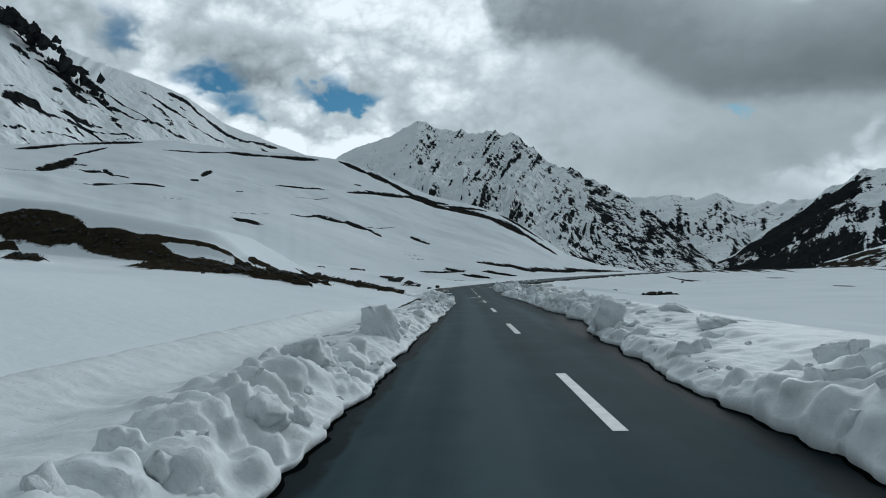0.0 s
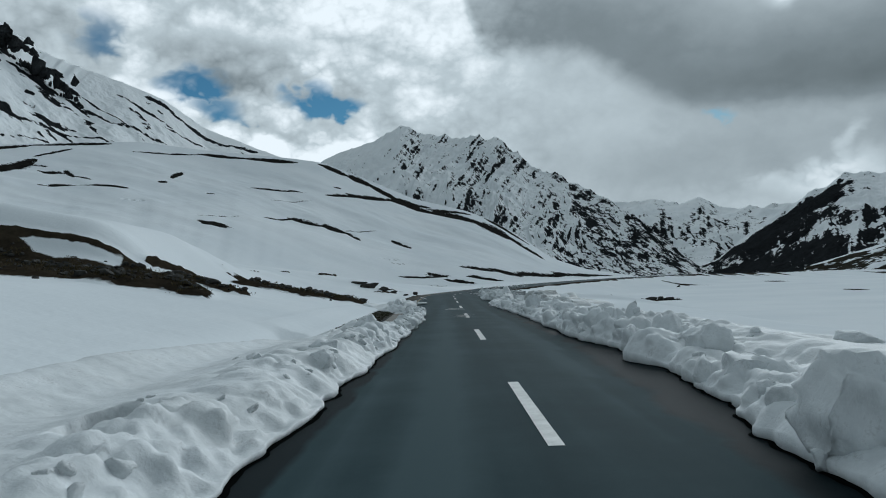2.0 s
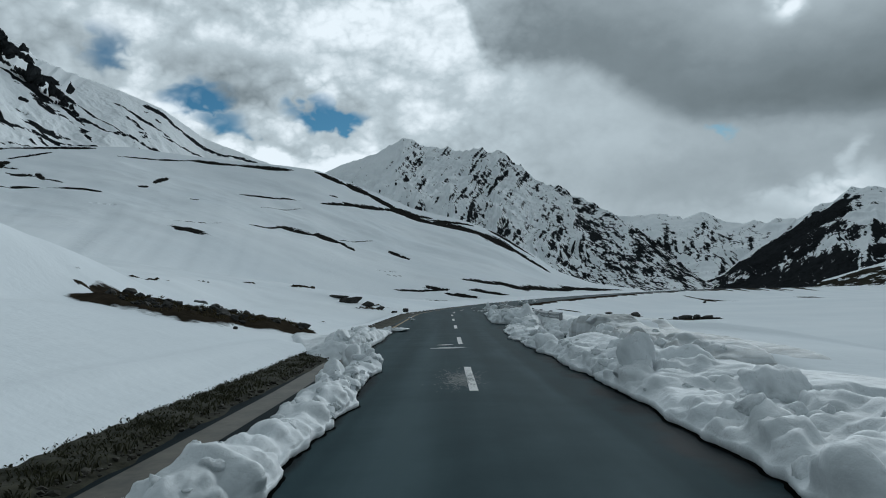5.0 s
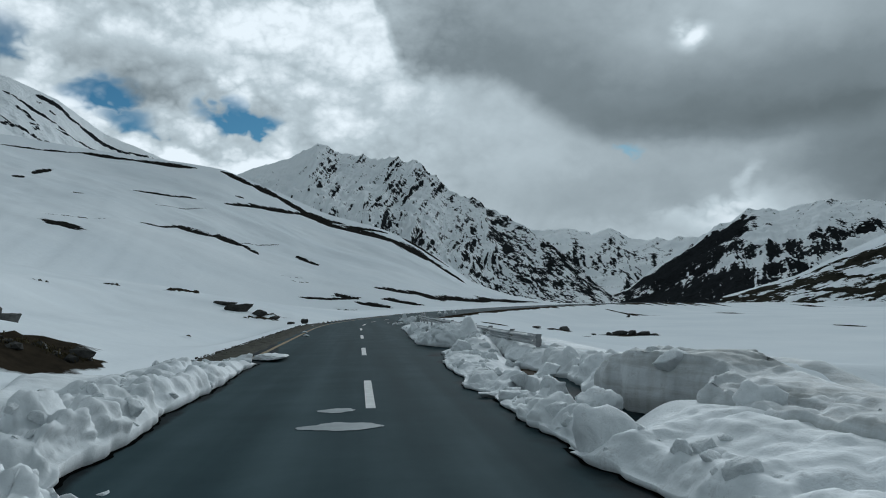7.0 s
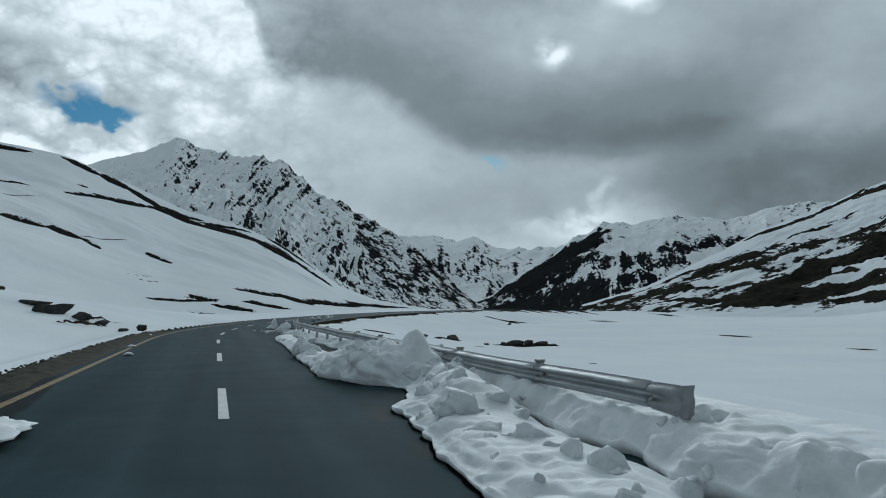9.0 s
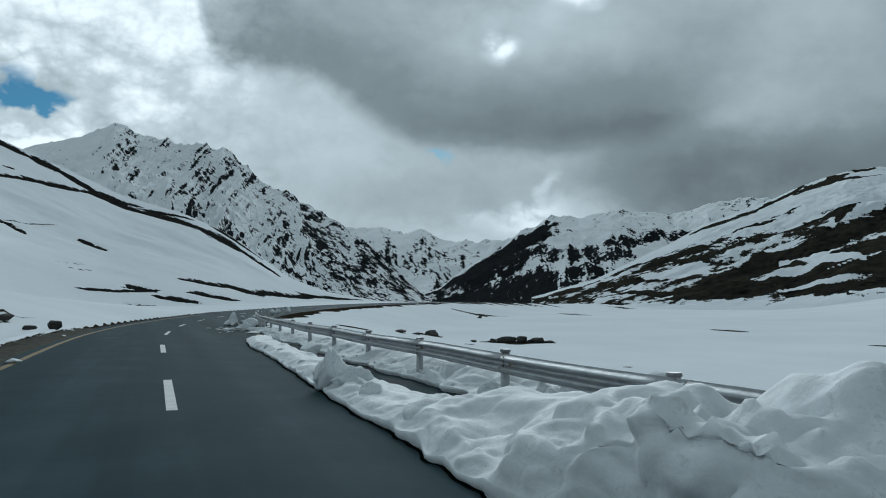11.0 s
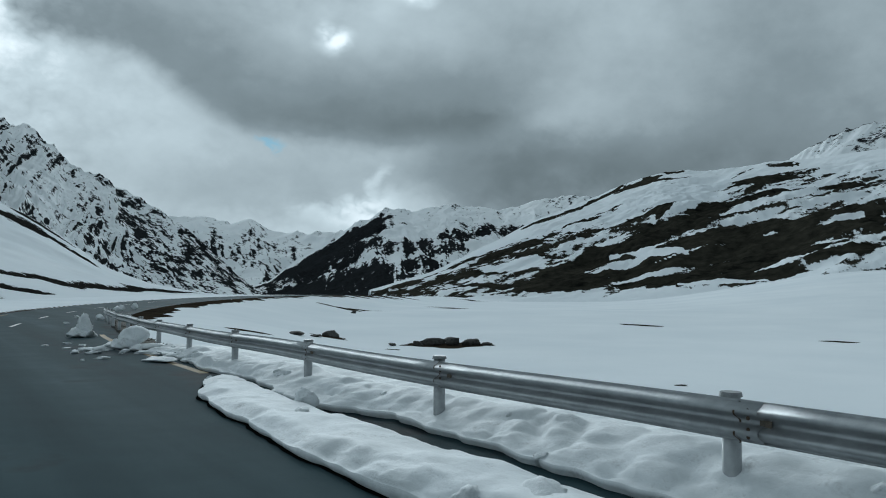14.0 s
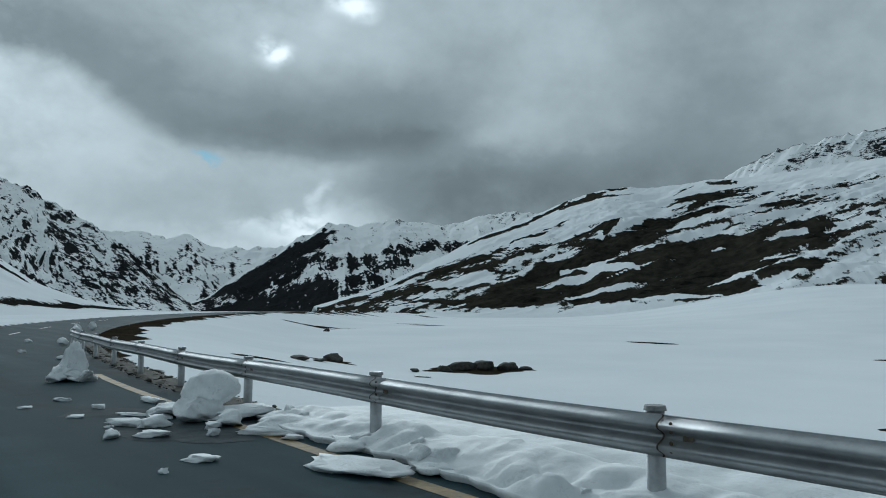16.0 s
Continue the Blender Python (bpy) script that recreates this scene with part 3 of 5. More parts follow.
BROWN_SIDE_B = [
    (684.8, 883.4, 788.1, 852.7, 26.24),
    (593.7, 708, 624.9, 685.2, 13.74),
    (650.7, 709.9, 666.8, 697.9, 33.66),
    (568.8, 586, 561.8, 544.4, 14.67),
    (537.2, 528.7, 621, 575.5, 4.46),
    (529.8, 601.6, 526.8, 549.1, 2.49),
    (820.2, 883.8, 822.3, 840.5, 35.41),
    (822.3, 840.5, 819.3, 765.4, 24.55),
    (819.3, 765.4, 804.5, 698.4, 13.84),
    (765.2, 584.8, 743.6, 525.3, 54.45),
    (795.8, 627.2, 898.3, 663.1, 3.68),
    (573.1, 723.6, 538.9, 610.4, 1.37),
]
RIGHT_LISTS = [BROWN_SIDE_A, BROWN_SIDE_B]
SNOW_LEFT_A = [
    (366.9, 445.9, 393.3, 422.3, 5.88),
    (421.7, 479.1, 396.9, 389.8, 5.84),
    (382, 403.5, 431.8, 380.5, 2.39),
    (529.1, 456.6, 588.9, 415.1, 5.51),
    (503.1, 438.5, 515.5, 428.4, 4.12),
    (449.3, 369.5, 446.4, 358, 2.7),
    (455.1, 333.6, 477.1, 322, 15.03),
    (345.4, 308.9, 384.8, 276.6, 6.09),
    (347, 405, 375.1, 376.5, 4.58),
    (545.8, 404.3, 582.4, 373.7, 2.72),
    (415.8, 625.7, 404.7, 543.2, 16.33),
    (331, 346.1, 329.6, 293, 2.52),
]
RIGHT_SNOW = [SNOW_LEFT_A]
CRAG_A = [
    (-473.1, 749.8, -450.6, 767.6, 24.37),
    (-450.6, 767.6, -442.7, 791.9, 11.36),
    (-414.3, 779.7, -411.5, 804.5, 7.74),
    (-400.9, 777.6, -380.6, 780.1, 9.65),
    (-433.6, 700.4, -426.9, 717.4, 6.15),
    (-423.1, 720.7, -390, 756.3, 3.89),
    (-390, 756.3, -341.4, 767.7, 4.02),
    (-341.4, 767.7, -301.9, 815.8, 3.59),
    (-379.7, 784.6, -311.5, 783.4, 1.81),
    (-369.3, 846.4, -314.9, 870, 5.26),
    (-356.2, 897.5, -331.5, 916.7, 8.87),
    (-332.1, 908.6, -272.9, 949, 6.6),
    (-319.6, 855.2, -288.3, 903.8, 2.8),
    (-274.2, 953.7, -247.6, 996.2, 5.45),
    (-380.8, 603.1, -373, 639.3, 8.96),
    (-351.9, 555, -345.1, 587.2, 1.06),
    (-365.8, 631.1, -353.9, 665.3, 2.65),
    (-369.9, 665.8, -346.7, 704.2, 5.52),
]
CRAG_B = [
    (-353.4, 664.3, -318.2, 727.9, 2.41),
    (-345.1, 587.2, -320.3, 719.8, 1.1),
    (-392, 620.9, -393.3, 651.9, 1.2),
    (-393.2, 702.8, -389.9, 712.1, 2.71),
]
LEFT_LISTS = [CRAG_A, CRAG_B]


def eased(a, k):
    """A column of values without kinks."""
    p = np.pad(a[:, 0], k, mode="edge")
    return np.convolve(p, np.hanning(2 * k + 3)[1:-1] / np.hanning(2 * k + 3)[1:-1].sum(), "valid")[:, None]


def build_hill():
    na, nv = 640, 300
    az = np.linspace(-46, 14, na)[:, None]
    v = np.concatenate([np.linspace(0, 1, 250), np.linspace(1.01, 1.5, 50)])[None]
    R, F = eased(table(az, HILL_R), 40), eased(table(az, HILL_FOOT), 40)
    r = F + (R - F) * v
    x, y = -1.5 + r * np.sin(np.radians(az)), r * np.cos(np.radians(az))
    top = 1.54 + R * np.tan(np.radians(eased(table(az, HILL), 10)))
    base = land_z(-1.5 + F * np.sin(np.radians(az)), F * np.cos(np.radians(az))) - 0.4
    up = np.where(v <= 1, 0.62 * v + 0.38 * v * v, 1 - 1.6 * (v - 1) - 1.5 * (v - 1) ** 2)
    inside = np.clip(np.sin(np.pi * np.clip(v, 0, 1)), 0, 1)
    z = base + (top - base) * up + 2.4 * fbm(x / 45, y / 45, 4, 11) * inside * smooth(0, 20, top)
    z = np.where(v < 0.7, np.maximum(z, land_z(x, y) - 0.3 + 0.4 * smooth(0, 0.04, v)), z)
    b = 0.92 * sum_patches(x, y, HILL_LISTS)
    z = z - 0.5 * smooth(0.4, 0.7, b) * (0.5 + fbm(x / 4, y / 4, 2, 12))
    ob = sheet("hillside", x, y, z, M_hill, b, flip=True)
    return tagged(ob, "smooth snowy hillside streaked with dark bare earth", "hill", kind="structure")


build_hill()


def mountain(name, label, origin, crest, dist, foot, az0, az1, na, nv, jag, spur, seed, mat, bare, foot_z=0.0, power=1.15, lean=((0, 0), (1, 0)), ribw=0.16, detail=0.012):
    """A mountain side: crest is a table of (azimuth, elevation) seen from origin at the distances dist, rising from foot."""
    az = np.linspace(az0, az1, na)[:, None]
    v = np.concatenate([np.linspace(0, 1, nv), np.linspace(1.02, 1.5, nv // 6)])[None]
    R, F = eased(table(az, dist), 20), eased(table(az, foot), 20)
    top = 1.54 + R * np.tan(np.radians(table(az, crest)))
    teeth = table(az, jag) * R * 0.0012 * (ridged((az + 7 * (1 - v)) * 1.1, v * 3, 5, seed, 0.55) - 0.2)
    r = F + (R - F) * v
    a = np.radians(az)
    x, y = origin[0] + r * np.sin(a), origin[1] + r * np.cos(a)
    vc = np.clip(v, 0, 1)
    env = np.sin(np.pi * vc ** 0.8) ** 0.8
    arc = a * R
    width = ribw * (R - F).mean() + 1
    q = (arc + table(az, lean) * v * (R - F)) / width
    ribs = ridged(q / 1.6 + 0.25 * fbm(arc / width, v * 4, 3, seed + 5), v * 1.1, 5, seed + 7, 0.55)
    up = np.where(v <= 1, vc ** power, 1 - 1.2 * (v - 1))
    z = foot_z + (top - foot_z) * up + spur * (top - foot_z) * ribs * env + teeth * smooth(0.72, 1.0, v)
    z = z + detail * (R - F) * fbm(x / width * 3, y / width * 3, 5, seed + 3, 0.6) * env
    n = slope_of(x, y, z)
    n = n * np.sign(n[..., 2:3])
    b = bare(az, v, x, y, z, n, ribs, q)
    ob = sheet(name, x, y, z, mat, b, flip=True)
    return tagged(ob, label, "mountain", "mountains round the valley", "structure")


CENTRAL = [(-14, 6), (-9, 9.7), (-7.4, 10.4), (-5.2, 11.1), (-3.1, 12.2), (-1.7, 11.7), (-0.3, 11.3), (1.7, 11.3), (4.1, 11.1), (5.4, 10.2), (6.6, 9.1), (7.9, 8.5), (9.2, 7.9), (10.9, 6.9), (12.5, 6.0), (14.5, 4.6), (15.7, 3.7), (17.6, 1.8), (19.0, 0.7), (21, 0.0)]
FAR = [(8, 5.5), (13.5, 5.7), (15.8, 6.0), (17.8, 5.5), (19.1, 5.7), (20.5, 5.0), (22, 4.9), (24.2, 4.9), (25.6, 5.0), (34, 5.5)]
DARK = [(18, 0.2), (21.0, 1.3), (23.3, 3.1), (25.9, 4.9), (27.7, 5.9), (29.7, 6.9), (31.6, 6.7), (34.7, 7.2), (37.3, 7.0), (38.6, 6.8), (41.6, 7.6), (43.7, 7.9), (45.8, 7.7), (50, 7.6), (60, 7.6)]
RIGHT = [(28, 0.6), (32.8, 2.0), (36.3, 3.7), (38, 4.5), (40.6, 5.9), (43, 6.8), (45.7, 7.8), (47.3, 8.5), (50, 9.3), (52, 9.4), (54, 9.3), (57.4, 9.7), (60, 9.7), (64, 10.0), (70, 10.5), (78, 10.8)]
BEHIND = [(54, 6), (59.6, 9.8), (60.8, 10.5), (62.7, 11.5), (66, 12.0), (68.1, 12.2), (70.4, 12.5), (75, 13), (85, 13), (100, 10)]
LEFT = [(-50, 19), (-36, 19.5), (-32.3, 18.5), (-30.3, 17.5), (-28.9, 16.7), (-27.2, 15.9), (-23.1, 14.7), (-20.4, 13.7), (-17.6, 11.8), (-15.1, 10.9), (-11.3, 9.5), (-6, 7)]
REAR = [(76, 12), (95, 11), (130, 8), (180, 6), (230, 8), (280, 14), (312, 19)]


def central_rock(az, v, x, y, z, n, ribs, q):
    # gullies slant one way under the peak and the other way along the long shoulder
    el = np.degrees(np.arctan2(z - 1.54, np.hypot(x + 1.5, y)))
    el = el + 0.25 * fbm(az * 1.5, el * 1.5, 3, 308)
    rising = ridged((el - 1.3 * az) / 0.85, (az + 1.3 * el) / 5.0, 4, 301, 0.7)
    falling = fbm((el + 0.65 * az) / 0.34, (az - 0.65 * el) / 1.1, 4, 317, 0.7)
    streak = -0.36 * rising * smooth(9.5, 5.5, az) + 0.36 * falling * smooth(4.5, 9.0, az)
    spots = fbm(x / 17, y / 17, 4, 302, 0.85)
    much = table(az, [(-14, 0.22), (-8, 0.23), (-5, 0.27), (-2.5, 0.34), (4, 0.36), (8, 0.36), (12, 0.37), (21, 0.37)])
    return much + 0.34 * n[..., 0] - 0.10 * (n[..., 2] - 0.7) + streak + 0.19 * spots + 0.07 * smooth(0.9, 0.4, v) * smooth(9, 14, az) - 0.15 * smooth(0.75, 0.95, v) * smooth(-3.5, -4.5, az)


def far_rock(az, v, x, y, z, n, ribs, q):
    return 0.31 + 0.45 * n[..., 0] + 0.30 * fbm(x / 50, y / 70, 4, 303, 0.7) + 0.24 * smooth(0.92, 0.66, v) - 0.12 * ribs - 0.26 * ridged(q * 6.0, v * 2.0, 3, 311, 0.7) * smooth(0.97, 0.7, v)


def dark_rock(az, v, x, y, z, n, ribs, q):
    return 0.20 + 0.10 * smooth(0.6, 0.9, v) + 0.06 * smooth(30, 34, az) + np.maximum(sum_patches(x, y, DARK_LISTS), 0) * 0.42 + 0.34 * smooth(30.5, 29.0, az) * smooth(0.98, 0.85, v) + 0.4 * smooth(0.36, 0.22, v) + 0.30 * n[..., 0] + 0.26 * fbm(x / 20, y / 20, 5, 304, 0.8) + 0.30 * fbm(q * 5.0 + 5.0 * v, v * 5.5 - q, 4, 312, 0.75) - 0.10 * ribs + 0.05 * smooth(31, 35, az)


def right_rock(az, v, x, y, z, n, ribs, q):
    high = table(az, [(28, 0.72), (36, 0.60), (41, 0.54), (46, 0.49), (52, 0.55), (58, 0.72), (78, 0.8)])
    return 0.14 + table(az, [(28, 0.44), (40, 0.36), (46, 0.29), (50, 0.27)]) * smooth(0.03, 0.08, v) * smooth(high + 0.08, high - 0.08, v) + 0.54 * sum_patches(x, y, RIGHT_LISTS, RIGHT_SNOW) + 0.30 * fbm((az * 18) / 60, (z - 0.22 * 18 * az) / 7, 5, 305, 0.68) + 0.24 * fbm((az * 18) / 15, (z - 0.22 * 18 * az) / 2.6, 4, 313, 0.7) + 0.02\
        + (0.62 * smooth(45.6, 46.8, az) * smooth(52.4, 51.0, az) * smooth(0.90, 0.95, v) + 0.60 * smooth(56.6, 57.6, az) * smooth(60.2, 59.2, az) * smooth(0.86, 0.90, v) * smooth(0.985, 0.95, v)) * smooth(-0.35, 0.1, fbm(az * 2.2, v * 16, 3, 314))


def left_rock(az, v, x, y, z, n, ribs, q):
    # thin bare streaks run down along the slope
    u = np.degrees(np.arctan2(z - 1.54, np.hypot(x + 1.5, y))) + 0.71 * az
    lines = smooth(0.30, 0.62, ridged(u * 1.15, az * 0.16, 3, 315, 0.6)) * smooth(-0.25, 0.20, fbm(az * 0.55, u * 0.8, 3, 316)) * smooth(1.0, 0.93, v)
    return 0.07 + 0.52 * lines + 0.58 * sum_patches(x, y, LEFT_LISTS) + 0.42 * fbm(x / 7, z / 4, 4, 306, 0.7) + 0.62 * smooth(0.72, 0.95, v) * smooth(-26.0, -29.5, az) * smooth(-0.15, 0.35, fbm(x / 15, z / 15, 4, 309, 0.7))


def behind_rock(az, v, x, y, z, n, ribs, q):
    return 0.40 + 0.3 * n[..., 0] + 0.34 * fbm(q * 1.6, v * 6, 4, 307, 0.65) + 0.22 * smooth(59, 62, az) * smooth(0.6, 0.9, v)


mountain("mountain_central", "jagged alpine peak streaked with snow and dark rock", (-1.5, 0), CENTRAL, [(-14, 2300), (5, 2100), (21, 1700)], [(-14, 900), (5, 1000), (21, 1500)],
         -14, 21, 760, 230, [(-9, 0.7), (-3.5, 3.0), (-2, 6), (5, 7), (9, 6), (21, 4)], 0.11, 21, M_rock, central_rock, lean=[(-14, -0.37), (2, -0.30), (21, 0.4)], ribw=0.13)
mountain("mountain_far", "distant snowy mountain range closing the valley", (0, 0), FAR, [(8, 4300), (34, 4300)], [(8, 2700), (34, 2700)],
         8, 34, 340, 100, [(8, 4), (34, 4)], 0.12, 33, M_rock, far_rock)
mountain("mountain_dark", "dark rocky mountain flank with a snowy top", (0, 67), DARK, [(18, 1900), (30, 2000), (60, 2300)], [(18, 1500), (30, 1000), (60, 1300)],
         18, 52, 460, 150, [(18, 2.5), (28, 4.5), (33, 3.5), (40, 2.0), (60, 0.6)], 0.07, 45, M_rock, dark_rock, ribw=0.10)
mountain("mountain_right", "brown mountainside patched with melting snow", (0, 67), RIGHT, [(28, 900), (45, 1200), (60, 1100), (78, 900)], [(28, 480), (45, 430), (60, 320), (78, 300)],
         28, 78, 700, 220, [(28, 0.2), (46, 0.8), (52, 2.0), (60, 0.5), (78, 1)], 0.03, 57, M_slope, right_rock, foot_z=-0.5, power=1.05, lean=[(28, -1.5), (78, -1.5)])
mountain("mountain_behind", "snowy rocky summit behind the brown slope", (0, 83), BEHIND, [(54, 1800), (100, 1500)], [(54, 1100), (100, 900)],
         54, 90, 360, 130, [(54, 4), (100, 4)], 0.10, 63, M_rock, behind_rock, lean=[(54, -0.5), (90, -0.5)])
mountain("mountain_left", "steep snowy mountainside with black crags", (-1.5, 0), LEFT, [(-50, 850), (-32, 900), (-6, 1100)], [(-50, 420), (-32, 450), (-6, 700)],
         -50, -6, 560, 170, [(-50, 3), (-27, 3), (-24.5, 0.6), (-6, 0.8)], 0.03, 71, M_rock, left_rock)
mountain("mountain_rear", "snowy mountainsides closing the valley all round", (0, 40), REAR, [(76, 900), (312, 850)], [(76, 260), (180, 700), (312, 380)],
         76, 312, 200, 40, [(76, 3), (312, 3)], 0.08, 83, M_rock, far_rock)


# ---------------------------------------------------------------- ploughed snow along the road
def ball(level):
    bm = bmesh.new()
    bmesh.ops.create_icosphere(bm, subdivisions=level, radius=1.0)
    v = np.array([p.co[:] for p in bm.verts])
    f = np.array([[p.index for p in q.verts] for q in bm.faces])
    bm.free()
    return v, f


BALL_3, BALL_4 = ball(3), ball(4)
# near-black: wet asphalt and the shade under the snow's lip in one colour
M_melt_shade = plain_material("wet_asphalt_and_shade", (0.003, 0.004, 0.004), (0.006, 0.007, 0.007), 2.0, 1.0, bump_d=0.002, spec=0.0)


def lump(rng, level=3, cuts=9, rough=0.09, depth=(0.40, 0.85), boxy=0.0):
    """A broken piece: a ball trimmed by planes, its edges worn and its faces uneven. Unit size."""
    v, f = BALL_3 if level == 3 else BALL_4
    v = v.copy()
    planes = [(n, rng.uniform(*depth)) for n in rng.normal(size=(cuts, 3))]
    if boxy:
        sides = np.array([(1, 0, 0), (-1, 0, 0), (0, 1, 0), (0, -1, 0), (0, 0, 1), (0, 0, -1)]) + rng.normal(size=(6, 3)) * boxy
        planes = [(n, rng.uniform(0.44, 0.46 + boxy)) for n in sides] + [(n, d * 0.4 + 0.42) for n, d in planes]
    for n, d in planes:
        n = n / np.linalg.norm(n)
        over = v @ n - d
        v -= np.maximum(over, 0)[:, None] * n * 0.98
    k = rng.integers(0, 999)
    a = fbm(v[:, 0] * 2.1 + v[:, 2] * 1.3, v[:, 1] * 2.1 - v[:, 2] * 1.7, 4, int(k), 0.55)
    c = fbm(v[:, 0] * 6.3 - v[:, 2] * 4.1, v[:, 1] * 6.3 + v[:, 2] * 5.3, 3, int(k) + 9, 0.6)
    v *= (1 + rough * 2 * a + rough * 0.9 * c)[:, None]
    return v / np.abs(v).max(0), f


def turn(v, rng, tilt=0.5, yaw=None):
    a, b = rng.uniform(0, 2 * math.pi), rng.uniform(-tilt, tilt)
    a = a if yaw is None else yaw
    ca, sa, cb, sb = math.cos(a), math.sin(a), math.cos(b), math.sin(b)
    return v @ np.array([[1, 0, 0], [0, cb, -sb], [0, sb, cb]]).T @ np.array([[ca, -sa, 0], [sa, ca, 0], [0, 0, 1]]).T


def raw_mesh(name, verts, faces, mat, smooth_shade=True):
    me = bpy.data.meshes.new(name)
    me.from_pydata(verts.tolist(), [], faces.tolist() if hasattr(faces, "tolist") else faces)
    if smooth_shade:
        me.polygons.foreach_set("use_smooth", np.ones(len(me.polygons), bool))
    me.materials.append(mat)
    return me


def place(name, label, category, group, mesh, m, kind=""):
    ob = new(name, mesh)
    ob.matrix_world = m
    return tagged(ob, label, category, group, kind)


def cells3(p, seed):
    """Worley noise in space: distances to the two nearest features, two random numbers of the cell and the way from its centre."""
    base = np.floor(p)
    f1, f2 = np.full(p.shape[:-1], 9.0), np.full(p.shape[:-1], 9.0)
    r1, r2, way = np.zeros(p.shape[:-1]), np.zeros(p.shape[:-1]), np.zeros(p.shape)
    for dx in (-1, 0, 1):
        for dy in (-1, 0, 1):
            for dz in (-1, 0, 1):
                j = base + (dx, dy, dz)
                k = j[..., 1] + 57 * j[..., 2]
                h = [hash2(j[..., 0], k, seed + n) for n in (0, 31, 67)]
                off = p - j - 0.12 - 0.76 * np.stack(h, -1)
                d = np.sqrt((off ** 2).sum(-1))
                near = d < f1
                f2 = np.where(near, f1, np.minimum(f2, d))
                f1 = np.where(near, d, f1)
                r1, r2 = np.where(near, hash2(j[..., 0], k, seed + 91), r1), np.where(near, hash2(j[..., 0], k, seed + 123), r2)
                way = np.where(near[..., None], off, way)
    return f1, f2, r1, r2, way


def clods(p, size, seed, hard=0.5):
    """Relief of broken snow pressed together: rounded and flat-faced pieces with creases between them."""
    q = p / size
    q = q + 0.22 * np.stack([fbm(q[..., 0] * 1.7, q[..., 1] * 1.7 + q[..., 2], 2, seed + n) for n in (5, 6, 7)], -1)
    f1, f2, r1, r2, way = cells3(q, seed)
    crease = smooth(-0.06, 0.42, f2 - f1)
    dome = np.maximum(1 - (f1 / 1.05) ** 4, 0)
    tilt = way[..., 0] * (r1 - 0.5) + way[..., 1] * (r2 - 0.5) + way[..., 2] * (r1 + r2 - 1)
    return (dome * (0.25 + 0.75 * r1) + hard * 2.6 * tilt) * crease - 0.34


